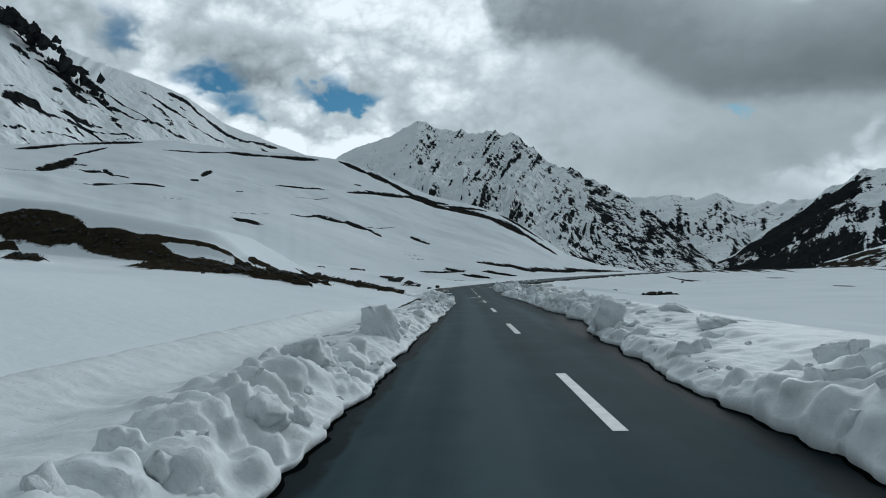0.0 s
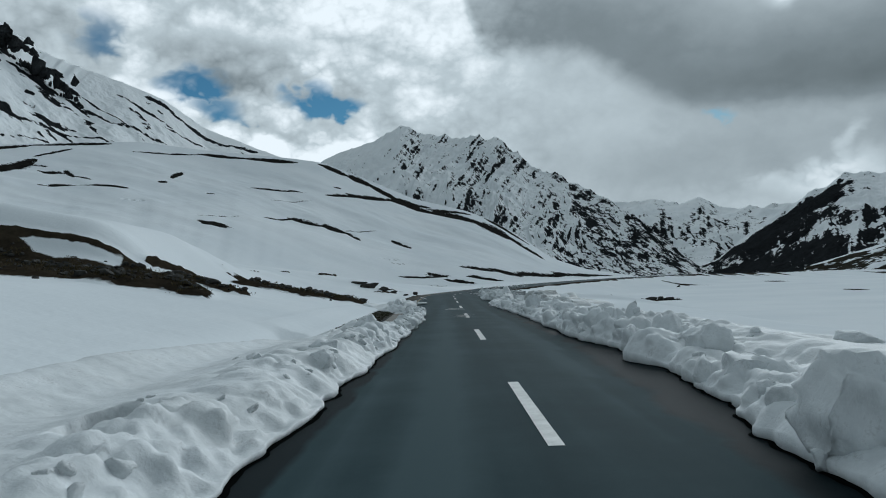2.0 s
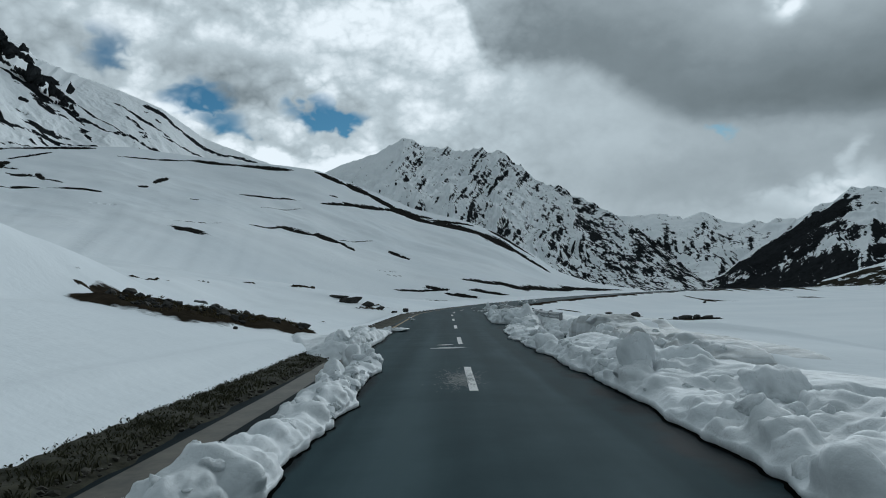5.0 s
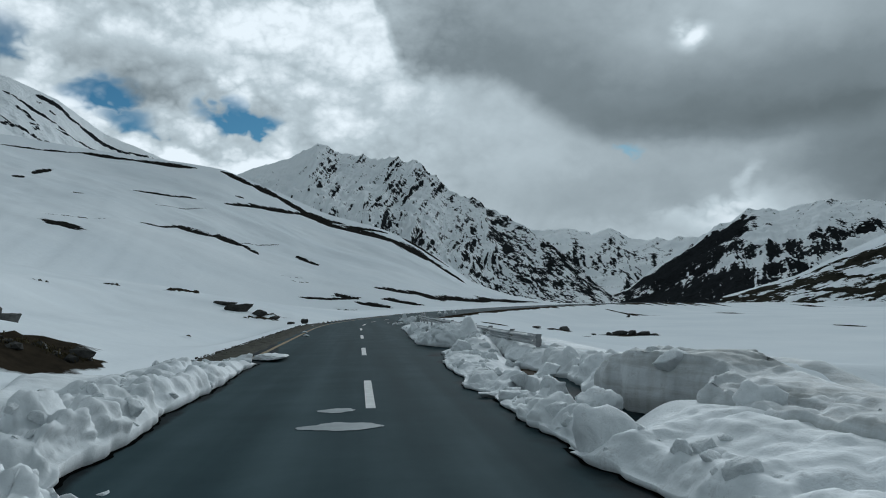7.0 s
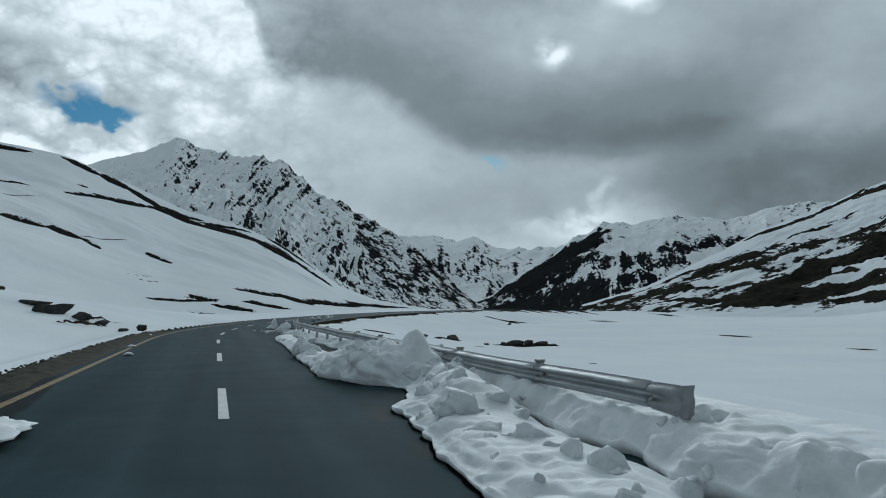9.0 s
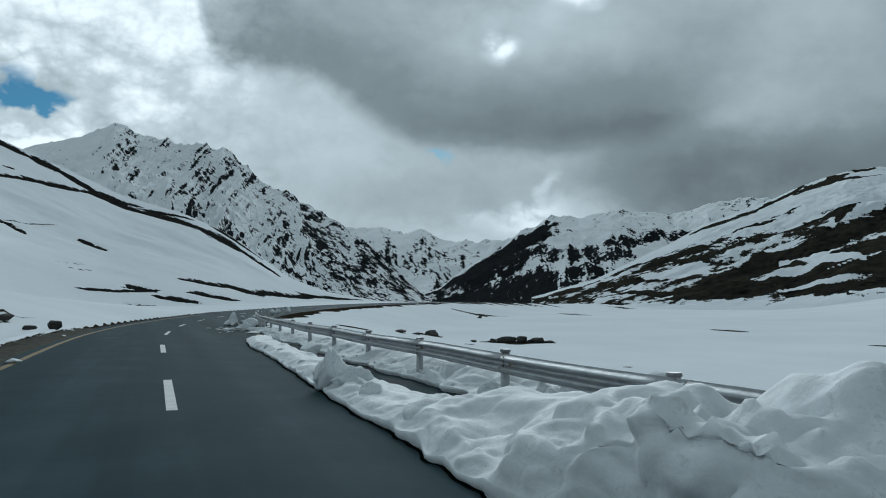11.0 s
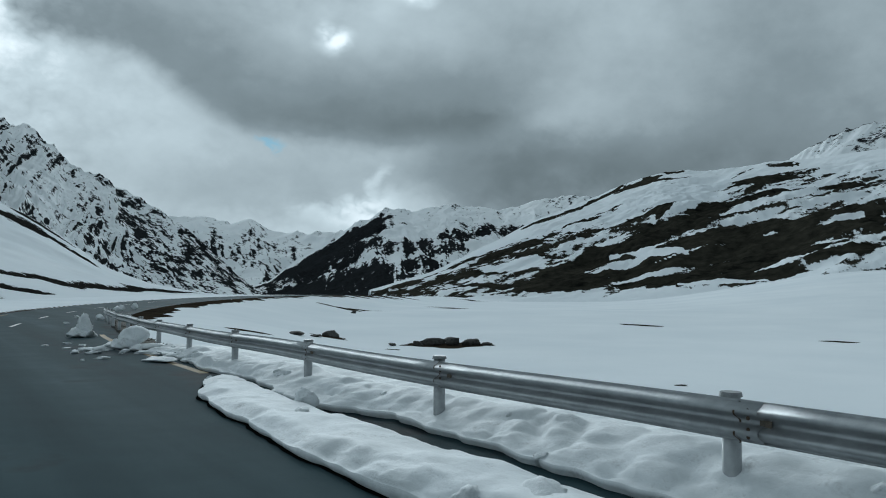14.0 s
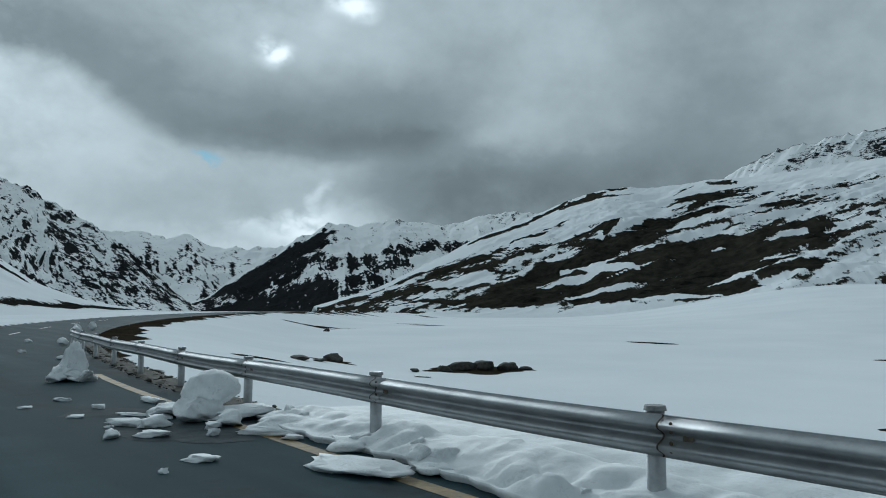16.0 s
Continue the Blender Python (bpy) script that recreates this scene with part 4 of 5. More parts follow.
def bank(name, label, s0, s1, inner, outer, height, seed, side, step=0.065, across=72, front=0.30, back=0.6, chunks=0, size=(0.10, 0.30), soft=1.0, mat=None, level=False, crest=0.45, ragged=0.16, fill=0.0, reach=1.2, holes=()):
    """A ridge of ploughed snow. inner, outer: tables of offsets from the centre line; height: table along the road; fill: depth of the snow behind it;
    holes: (along, offset, half length, half width, depth) of melted hollows."""
    s = np.arange(s0, s1, step)[:, None]
    w = np.linspace(0, 1, across)[None] ** 1.6
    steep = table(s, soft) if isinstance(soft, list) else soft
    i0 = table(s, inner) + ragged * fbm(s / 1.4, 0 * s, 3, seed) + 0.05 * np.minimum(steep, 1) * vnoise(s / 0.25, 0 * s, seed + 4)
    i0 = i0 - (0.0 if level else 0.06 * side)
    o0 = table(s, outer)
    o = i0 + (o0 - i0) * w
    d = np.abs(o - i0)
    h = table(s, height)
    deep = table(s, fill) if isinstance(fill, list) else fill + 0 * s
    taper = smooth(s0, s0 + 1.5, s) * smooth(s1, s1 - 1.5, s)
    high = h + deep + (table(s, SHOULDER_SNOW) if level else 0)
    rise = smooth(-0.10, front, d + 0.08 * fbm(s / 0.5, o / 0.5, 2, seed + 6))
    relief = h * (0.86 + steep * (0.50 * fbm(s / 2.3, o / 1.7, 3, seed + 5, 0.42) + 0.28 * fbm(s / 0.75, o / 0.6, 2, seed + 8)))
    z = np.maximum(relief, 0.10 * h) * taper * rise * (1 - back * smooth(crest, 1.0, w)) + 0.03 * fbm(s / 0.5, o / 0.5, 3, seed + 7) * rise * taper
    edge = smooth(0.88, 1.0, w)
    lip = np.array([0.08, 0.06, 0.01] + [0.0] * (across - 3))[None]
    settle = smooth(3, 11, np.arange(across))[None]
    o_out = o + side * lip
    cx, cy, a = road_point(s)
    lz = land_z(cx + o * np.cos(a), cy - o * np.sin(a))
    ground = road_z(s) + (lz - road_z(s)) * smooth(4.4, 5.6, np.abs(o)) * smooth(0.3, 0.9, w)
    if side > 0:
        lvl = table(s, SHOULDER_SNOW)
        ends = smooth(s0, s0 + 0.9, s) * smooth(s1, s1 - 0.9, s)
        shelf = lvl * (rise * ends if level else smooth(2.0, 3.6, o) * smooth(0.15, 0.6, w) * smooth(80, 76, s) * (1 - smooth(44.0, 46.0, s) * smooth(68, 66, s)))
        ground = np.maximum(ground, road_z(s) + np.where(o < 5.3, shelf, 0))
    if fill:
        far = smooth(0.22, 0.78, w)
        ground = np.maximum(ground, road_z(s) + deep * rise * taper * (1 - far) + np.maximum(lz - road_z(s), 0) * far * smooth(0, 0.1, deep))
    low = np.array([-0.06, 0.035, 0.075] + [0.0] * (across - 3))[None]
    k = np.arange(across)[None]
    z = np.where(k < 3, road_z(s) + low * np.minimum(taper * 1.5, 1) - 0.03, ground + 0.07 * taper * (1 - 0.55 * smooth(0.4, 0.85, w)) + z * (1 - edge) - 0.10 * edge - 0.05 * (1 - taper))
    z = np.maximum.accumulate(np.where(k < 5, z, -9), axis=1) * (k < 5) + z * (k >= 5)
    # pieces of snow swell out of the ridge, square to its surface
    p = np.stack([cx + o_out * np.cos(a), cy - o_out * np.sin(a), z], -1)
    n = slope_of(p[..., 0], p[..., 1], p[..., 2])
    n = n * np.sign(n[..., 2:3] + 1e-9)
    patchy = 0.36 + 0.90 * smooth(-0.28, 0.28, fbm(s / 2.6, o / 1.3, 3, seed + 14))
    amount = steep * settle * taper * patchy * np.minimum(high * 2.2, 1) * (1 - 0.92 * smooth(0.45 * reach, 1.5 * reach, d)) * (1 - edge)
    swell = 0.26 * clods(p, 0.80, seed + 201, 0.34) + 0.115 * clods(p, 0.36, seed + 301, 0.36) + 0.045 * clods(p, 0.17, seed + 401, 0.3) + 0.016 * fbm(p[..., 0] / 0.1 + p[..., 2] / 0.09, p[..., 1] / 0.1 - p[..., 2] / 0.12, 3, seed + 71)
    p = p + n * (amount * swell)[..., None]
    for hs, ho, rs, ro, depth in holes:
        u = np.hypot((s - hs) / rs, (o - ho) / ro) + 0.35 * fbm(s / 0.5, o / 0.5, 3, seed + 81)
        p[..., 2] = np.where(u < 1.4, np.maximum(p[..., 2] - depth * smooth(1.15, 0.80, u), road_z(s) - 0.08), p[..., 2])
    x, y, z = p[..., 0], p[..., 1], p[..., 2]
    i = np.arange(x.size).reshape(x.shape)
    quads = np.stack([i[:-1, :-1], i[1:, :-1], i[1:, 1:], i[:-1, 1:]], -1).reshape(-1, 4)
    if side > 0:
        quads = quads[:, ::-1]
    ob = new(name, raw_mesh(name, p.reshape(-1, 3), quads, mat or M_snow))
    # loose pieces lying on the ridge and in front of it
    rng = np.random.default_rng(seed)
    last = max(16, int(across * min(1.0, 1.25 * reach / float(np.abs(o0 - i0).mean())) ** (1 / 1.6)))
    for _ in range(chunks):
        r, c = rng.integers(0, x.shape[0]), int(rng.triangular(5, 0.5 * last, last))
        me = LUMPS[rng.integers(0, len(LUMPS))]
        k = rng.uniform(*size) * (0.6 + rng.random() ** 3)
        piece = new("snow_lump", me)
        piece.parent = ob
        piece.matrix_world = pose(x[r, c], y[r, c], z[r, c] + k * rng.uniform(-0.55, -0.05), rng.uniform(-35, 35), rng.uniform(-35, 35), rng.uniform(0, 360)) @ Matrix.Diagonal((k * rng.uniform(0.8, 1.3), k * rng.uniform(0.7, 1.1), k * rng.uniform(0.45, 0.95), 1))
    # thin black strip: the wet line with the undercut's shade painted into it
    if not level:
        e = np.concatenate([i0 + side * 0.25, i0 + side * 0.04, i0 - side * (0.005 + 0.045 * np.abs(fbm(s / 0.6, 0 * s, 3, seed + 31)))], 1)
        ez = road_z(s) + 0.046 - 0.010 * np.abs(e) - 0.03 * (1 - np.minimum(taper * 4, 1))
        tagged(sheet("melt_shade_edge", cx + e * np.cos(a), cy - e * np.sin(a), ez, M_melt_shade, flip=side < 0), "black line of meltwater and painted shade along the snow edge", "meltwater", "melt edges", "structure")
    return tagged(ob, label, "snow bank", "ploughed snow banks")


rng_lumps = np.random.default_rng(3)
LUMPS = [raw_mesh("snow_lump", *lump(rng_lumps, 3, 9, 0.15, boxy=0.3 * (k % 2)), M_snow) for k in range(10)]
bank("snow_bank", "ploughed ridge of lumpy old snow beside the asphalt", -10, 37.5, [(0, -3.05), (7, -2.8), (20, -2.6), (30, -2.25), (42, -1.95)], [(0, -6.6), (24, -6.4), (31, -5.6), (34, -4.4), (38, -3.7)],
     [(-10, 0.22), (6, 0.20), (9, 0.22), (14.5, 0.14), (21, 0.18), (30, 0.24), (34, 0.36), (38, 0.36)], 101, -1, chunks=170, size=(0.05, 0.22), back=1.0, soft=[(-10, 0.8), (8, 0.8), (14, 0.62), (28, 0.62), (34, 1.0)], crest=0.25, front=0.75, fill=[(-10, 0.26), (29, 0.24), (34, 0.05), (36, 0.0)], reach=1.5,
     holes=[(12.8, -4.15, 0.75, 0.42, 0.7), (16.0, -4.15, 0.65, 0.36, 0.7), (19.3, -3.95, 0.55, 0.32, 0.7), (25.0, -3.65, 0.55, 0.34, 0.7), (30.0, -3.4, 0.9, 0.26, 0.7)])
bank("snow_bank", "narrow ridge of upright melting snow lumps on the asphalt", 35.5, 51.3, [(35, -2.05), (42, -1.95), (48, -2.05), (51, -2.35)], [(35, -3.1), (40, -2.75), (45, -2.75), (47, -2.75), (51, -3.0)],
     [(35, 0.36), (38, 0.46), (40, 0.28), (42, 0.38), (44, 0.42), (45.4, 0.20), (46.6, 0.18), (48.2, 0.38), (49.6, 0.42), (51, 0.28)], 107, -1, chunks=60, size=(0.06, 0.20), back=1.0, soft=1.2, crest=0.6,
     holes=[(49.0, -2.42, 0.32, 0.16, 0.6), (43.6, -2.5, 0.35, 0.2, 0.4)])
bank("snow_bank", "low ploughed ridge of soft snow beside the asphalt", 50.6, 66, [(49, -2.9), (55, -2.98), (60, -2.95), (72, -3.0)], [(50, -3.6), (52, -4.5), (58, -6.2), (62, -4.8), (66, -3.8)],
     [(49, 0.40), (58, 0.42), (62, 0.26), (66, 0.10)], 131, -1, chunks=60, size=(0.05, 0.18), soft=0.9)
bank("snow_bank", "ploughed ridge of soft snow and broken slabs beside the asphalt", -10, 53.0, [(0, 1.2), (6.8, 1.5), (10, 1.45), (16, 1.75), (19, 1.9), (22, 2.3), (24.4, 2.6), (26, 2.2), (26.9, 2.6), (28.2, 2.7), (29.6, 2.35), (36, 2.35), (44, 2.35), (54, 2.1)], [(0, 6.2), (42, 6.0), (45.5, 4.2), (53, 4.0)],
     [(-10, 0.42), (7, 0.42), (9, 0.16), (16, 0.12), (17.5, 0.06), (19, 0.12), (23, 0.18), (25.4, 0.38), (30.5, 0.40), (34, 0.30), (38, 0.16), (43, 0.16), (47, 0.22), (50, 0.20), (52, 0.12), (54, 0.06)], 151, 1, chunks=240, size=(0.05, 0.24), back=0.9, soft=1.2, front=0.34, crest=0.30, fill=[(-10, 0.12), (53, 0.12)], reach=1.7,
     holes=[(17.7, 2.60, 0.75, 0.36, 0.6), (16.7, 4.4, 0.5, 0.5, 0.22), (27.4, 3.3, 0.8, 0.35, 0.3), (39.5, 4.6, 0.7, 0.5, 0.2), (33.0, 3.9, 0.8, 0.5, 0.2)])
bank("snow_bank", "rubble of broken snow pieces at the road edge", 51, 72.8, [(51, 2.1), (57.4, 2.12), (58.2, 1.95), (62, 2.12), (66, 2.28), (68.5, 2.68), (70.2, 3.3), (72, 3.7)], [(51, 3.4), (53, 2.95), (56, 3.0), (58, 3.7), (59.5, 3.5), (61, 3.25), (62.5, 3.9), (64, 4.1), (68, 4.2), (70, 4.5), (73, 4.7)],
     [(51, 0.24), (53, 0.20), (57, 0.26), (62, 0.19), (67, 0.20), (70, 0.16), (72.5, 0.2)], 161, 1, chunks=120, size=(0.06, 0.20), back=0.8, soft=[(51, 1.2), (58.5, 1.1), (60, 0.6), (66, 0.5), (68, 0.9), (72, 1.1)], front=0.45, crest=0.6,
     holes=[(53.6, 3.0, 0.45, 0.35, 0.4), (56.9, 2.6, 0.5, 0.2, 0.4), (58.4, 3.0, 0.7, 0.14, 0.4), (60.6, 2.7, 1.1, 0.06, 0.3), (69.6, 3.6, 0.25, 0.2, 0.4)])
# the wall's snow is greyed for dirt and layers, and for its shaded face
bank("snow_wall", "vertical plough-cut wall of layered dirty snow, shade put into its colour", 43.5, 57.6, [(43, 3.7), (46, 3.55), (52.8, 3.7), (53.4, 4.3), (53.9, 4.3), (54.6, 3.95), (55.4, 3.62), (56, 3.55), (57.5, 3.85)], [(50, 6.6), (60, 6.4)],
     [(43, 0.10), (47, 0.16), (52, 0.12), (54.5, 0.16), (60, 0.10)], 191, 1, front=0.12, back=0.9, chunks=24, size=(0.06, 0.20), level=True, soft=0.85, reach=0.9, ragged=0.28, mat=snow_material("layered_snow", 0.6, grey=0.7, base=0.86, layers=0.45))
bank("snow_bank", "slumped heap of soft snow around the guard rail end", 55.9, 80, [(55, 3.75), (57, 3.75), (60, 4.15), (61.6, 4.15), (63, 3.9), (66, 4.2), (80, 4.4)], [(56, 7.4), (80, 6.8)],
     [(56, 0.10), (58, 0.10), (61, 0.13), (63, 0.08), (70, 0.10), (74, 0.26), (80, 0.12)], 193, 1, front=0.45, back=0.9, chunks=55, size=(0.06, 0.2), level=True, soft=0.8, ragged=0.24, reach=1.5)
bank("snow_bank", "smooth-topped snow ridge in front of the guard rail", 71.4, 103, [(71.6, 3.75), (72.6, 2.95), (74.6, 2.2), (78, 2.33), (84, 2.5), (90, 2.78), (97, 2.92), (100, 3.3), (103, 4.1)], [(72, 4.7), (76, 4.5), (78, 3.85), (88, 3.8), (95, 4.0), (103, 4.5)],
     [(71, 0.6), (72.5, 0.84), (74.2, 0.80), (75.4, 0.52), (76.7, 0.36), (78.5, 0.22), (84, 0.18), (90, 0.20), (96, 0.18), (103, 0.08)], 171, 1, chunks=10, soft=[(72, 1.2), (76, 1.1), (79, 0.5), (103, 0.4)], back=1.0, crest=0.72, front=0.30, ragged=0.15)
bank("snow_ledge", "melting ledge of snow under the guard rail", 76, 112, [(76, 4.45), (84, 4.4), (92, 4.42), (100, 4.36), (106, 4.36), (109, 4.42), (112, 4.6)], [(76, 7.0), (112, 7.2)],
     [(76, 0.12), (88, 0.14), (100, 0.16), (107, 0.14), (112, 0.06)], 181, 1, front=0.85, chunks=40, size=(0.05, 0.15), soft=0.9, level=True, ragged=0.30, reach=0.8)


# ---------------------------------------------------------------- single blocks of snow
BLOCK_LABEL = "loose angular block of ploughed snow"


def block(x, y, z, sx, sy, sz, seed, label=BLOCK_LABEL, name="snow_block", tilt=0.25, cuts=9, peak=0.0, rough=0.13, level=4, mat=None, category="snow block", group="loose snow blocks", sink=0.12, boxy=0.34, yaw=None):
    """One piece standing at (x, y), its foot at z; half sizes sx, sy, full height sz."""
    rng = np.random.default_rng(seed)
    v, f = lump(rng, level, cuts, rough, boxy=boxy)
    if peak:
        t = (v[:, 2:3] + 1) / 2
        v = np.concatenate([v[:, :2] * (1 - peak * t ** 0.8), v[:, 2:]], 1)
    v = turn(v * np.array([sx, sy, sz / 2]), rng, tilt, yaw)
    v[:, 2] += sz / 2 * (1 - sink)
    return place(name, label, category, group, raw_mesh(name, v, f, mat or M_snow), Matrix.Translation((x, y, z)))


block(-3.3, 15.6, 0.05, 0.42, 0.44, 1.0, 11, "big square-cut block of old snow on the bank", tilt=0.12, cuts=10, boxy=0.22, rough=0.13)
block(-3.8, 4.9, 0.02, 0.24, 0.16, 0.60, 12, tilt=0.1)
block(-3.5, 9.6, 0.35, 0.35, 0.4, 0.5, 13)
block(-3.1, 25.6, 0.22, 0.22, 0.3, 0.42, 14, tilt=0.3)
block(-3.0, 31.5, 0.25, 0.3, 0.35, 0.6, 15)
block(-2.9, 24.0, 0.2, 0.26, 0.28, 0.38, 16)
block(2.15, 18.35, 0.0, 0.50, 0.52, 1.08, 21, "big rounded block of dirty old snow at the road edge", tilt=0.12, cuts=10)
block(2.08, 7.1, 0.0, 0.40, 0.38, 0.76, 22, rough=0.18, boxy=0.12)
block(1.78, 6.1, 0.0, 0.30, 0.28, 0.50, 55, rough=0.18, boxy=0.1)
block(3.05, 7.4, 0.2, 0.48, 0.42, 0.75, 56, rough=0.2, boxy=0.1)
block(3.95, 15.8, 0.22, 0.62, 0.5, 0.42, 57, rough=0.2, boxy=0.0)
block(2.75, 21.8, 0.1, 0.36, 0.34, 0.46, 58, rough=0.2, boxy=0.1)
block(3.4, 9.6, 0.2, 0.34, 0.30, 0.50, 23, rough=0.18, boxy=0.1)
block(4.6, 21.0, 0.25, 0.6, 0.4, 0.40, 24)
block(3.1, 24.2, 0.2, 0.45, 0.42, 0.62, 25)
block(5.6, 24.5, 0.25, 0.35, 0.3, 0.35, 26)
block(3.0, 33.6, 0.15, 0.40, 0.45, 0.70, 27)
block(3.9, 35.5, 0.25, 0.4, 0.4, 0.55, 28)
block(2.75, 43.9, 0.0, 0.28, 0.36, 1.05, 29, "upright slab of broken snow on the bank", tilt=0.15)
block(3.3, 47.0, 0.2, 0.4, 0.4, 0.55, 30)
block(3.5, 40.3, 0.2, 0.42, 0.5, 0.55, 31)
block(2.75, 55.8, 0.10, 0.30, 0.34, 0.45, 32, rough=0.18, boxy=0.0)
block(2.25, 56.4, 0.0, 0.20, 0.22, 0.26, 33)
block(2.0, 57.1, 0.0, 0.22, 0.14, 0.15, 34, boxy=0.0)
block(3.55, 59.2, 0.0, 0.34, 0.34, 0.46, 35, rough=0.18, boxy=0.0)
block(2.75, 53.6, 0.10, 0.34, 0.34, 0.50, 36, rough=0.18, boxy=0.0)
block(-2.85, 67.3, 0.0, 0.62, 1.5, 0.20, 51, "flat melting slab of snow on the asphalt", tilt=0.03, boxy=0.0, rough=0.2, yaw=0.1)
block(-3.15, 64.2, 0.0, 0.34, 0.5, 0.38, 52, boxy=0.0, rough=0.18)
block(2.9, 66.5, 0.2, 0.3, 0.35, 0.4, 37)
block(2.64, 82.10, 0.04, 0.38, 0.44, 0.80, 38, "rounded pinnacle of melting snow on the ridge", peak=0.40, boxy=0.0, rough=0.22, cuts=4, tilt=0.12)
block(2.78, 81.55, 0.08, 0.38, 0.50, 0.46, 39, boxy=0.0, rough=0.22, cuts=3, peak=0.35, tilt=0.1)
block(3.85, 90.3, 0.0, 0.32, 0.34, 0.46, 40)
block(4.0, 97.6, 0.05, 0.18, 0.22, 0.30, 41)
block(4.40, 118.9, 0.0, 0.40, 0.38, 1.0, 42, "tall pointed pinnacle of snow standing on the asphalt", peak=0.5, tilt=0.05, rough=0.2)
block(4.0, 118.6, 0.0, 0.34, 0.30, 0.42, 53, rough=0.2, boxy=0.0)
block(4.6, 118.4, 0.0, 0.30, 0.30, 0.34, 54, rough=0.2, boxy=0.0)
block(4.32, 118.7, 0.0, 0.62, 0.52, 0.32, 43, peak=0.4, tilt=0.05, rough=0.2)
block(4.66, 111.3, 0.04, 0.58, 0.50, 0.70, 46, "rough-topped cube of clean snow on the road shoulder", cuts=7, tilt=0.05, peak=0.30, rough=0.11, boxy=0.0)
block(4.25, 110.8, 0.0, 0.42, 0.36, 0.40, 45, peak=0.2, tilt=0.1)
block(4.85, 110.8, 0.0, 0.75, 0.55, 0.24, 47, tilt=0.05)
block(4.1, 111.6, 0.0, 0.35, 0.30, 0.22, 48, tilt=0.1)
block(5.0, 109.6, 0.0, 0.5, 0.4, 0.16, 49, tilt=0.05)
for k, (bx, by, ba, bb, bc) in enumerate([(2.89, 110.0, 0.12, 0.13, 0.16), (3.35, 109.8, 0.28, 0.16, 0.13), (3.2, 108.0, 0.24, 0.14, 0.10), (3.94, 109.5, 0.09, 0.09, 0.12), (4.5, 109.2, 0.55, 0.24, 0.12),
                                          (4.22, 106.6, 0.72, 0.30, 0.12), (3.55, 113.2, 0.24, 0.12, 0.09), (4.5, 113.5, 0.34, 0.16, 0.12), (2.72, 107.6, 0.06, 0.05, 0.07), (3.7, 112.0, 0.30, 0.14, 0.07), (3.9, 111.4, 0.22, 0.14, 0.10), (3.0, 112.2, 0.16, 0.10, 0.07), (3.35, 111.0, 0.34, 0.18, 0.14), (3.6, 110.6, 0.20, 0.22, 0.20), (4.45, 110.2, 0.26, 0.24, 0.24),
                                          (4.15, 110.0, 0.14, 0.12, 0.14), (3.1, 110.9, 0.10, 0.08, 0.06), (4.6, 108.6, 0.16, 0.10, 0.08), (4.85, 107.6, 0.42, 0.26, 0.16), (4.8, 106.0, 0.30, 0.20, 0.12), (2.6, 113.8, 0.14, 0.10, 0.08), (3.3, 114.6, 0.20, 0.12, 0.09)]):
    block(bx, by, 0.005, ba, bb, bc, 60 + k, "small broken piece of snow lying on the asphalt", tilt=0.10, level=3, sink=0.35, rough=0.22, boxy=0.3, yaw=2.0 + 0.25 * math.sin(7.0 * k))
for k, (bs, bo, bh) in enumerate([(128, 3.4, 0.22), (133, 2.2, 0.18), (139, 3.6, 0.5), (143, 2.0, 0.25), (152, 3.8, 0.9), (160, 3.2, 0.7), (163, 3.9, 0.9), (84, -2.9, 0.22), (90, -3.4, 0.16), (110, -4.6, 0.16), (104, -4.0, 0.12)]):
    px, py, pa = road_point(bs)
    block(float(px + bo * np.cos(pa)), float(py - bo * np.sin(pa)), float(road_z(bs)), 0.16 + bh * 0.26, 0.16 + bh * 0.3, 0.8 * bh, 80 + k, "lump of ploughed snow lying on the asphalt", peak=0.3, level=3)


# ---------------------------------------------------------------- guard rail
RAIL_START, RAIL_END, POST_GAP, POST_0 = 63.7, 136.6, 3.993, 83.80


def rail_x(y):
    y = np.asarray(y, float)
    return 4.677 + 0.006 * (y - 77.1) + 0.0012 * np.maximum(y - 92.0, 0) ** 2 + 0.03 * np.maximum(y - 112.5, 0)


def beam_profile():
    """Outline of the corrugated beam: way towards the road, height."""
    pts = []
    for t in np.linspace(0, 1, 33):
        z = 0.485 + 0.305 * t
        a = min(max((0.5 - 0.5 * math.cos(4 * math.pi * t)) * 1.14 - 0.07, 0), 1)
        pts.append((0.083 * (a if 0.02 < t < 0.98 else 0.12), z))
    return pts


def beam(y0, y1, parent, shift=0.0):
    bm = bmesh.new()
    ys = np.linspace(y0, y1, 7)
    rings = []
    for y in ys:
        x = float(rail_x(y))
        slope = float(rail_x(y + 0.5) - rail_x(y - 0.5))
        zr = float(road_z(y)) + 0.012 * math.sin(y * 0.7)
        outer = [bm.verts.new((x - d - shift, y + d * slope, z + zr)) for d, z in beam_profile()]
        inner = [bm.verts.new((x - d - shift + 0.006, y + d * slope, z + zr)) for d, z in beam_profile()]
        rings.append(outer + inner[::-1])
    n = len(rings[0])
    for a, b in zip(rings, rings[1:]):
        for i in range(n):
            bm.faces.new((a[i], b[i], b[(i + 1) % n], a[(i + 1) % n]))
    bm.faces.new(rings[0][::-1])
    bm.faces.new(rings[-1])
    bmesh.ops.recalc_face_normals(bm, faces=bm.faces)
    return part("beam", bm, M_steel, parent, smooth_shade=True)


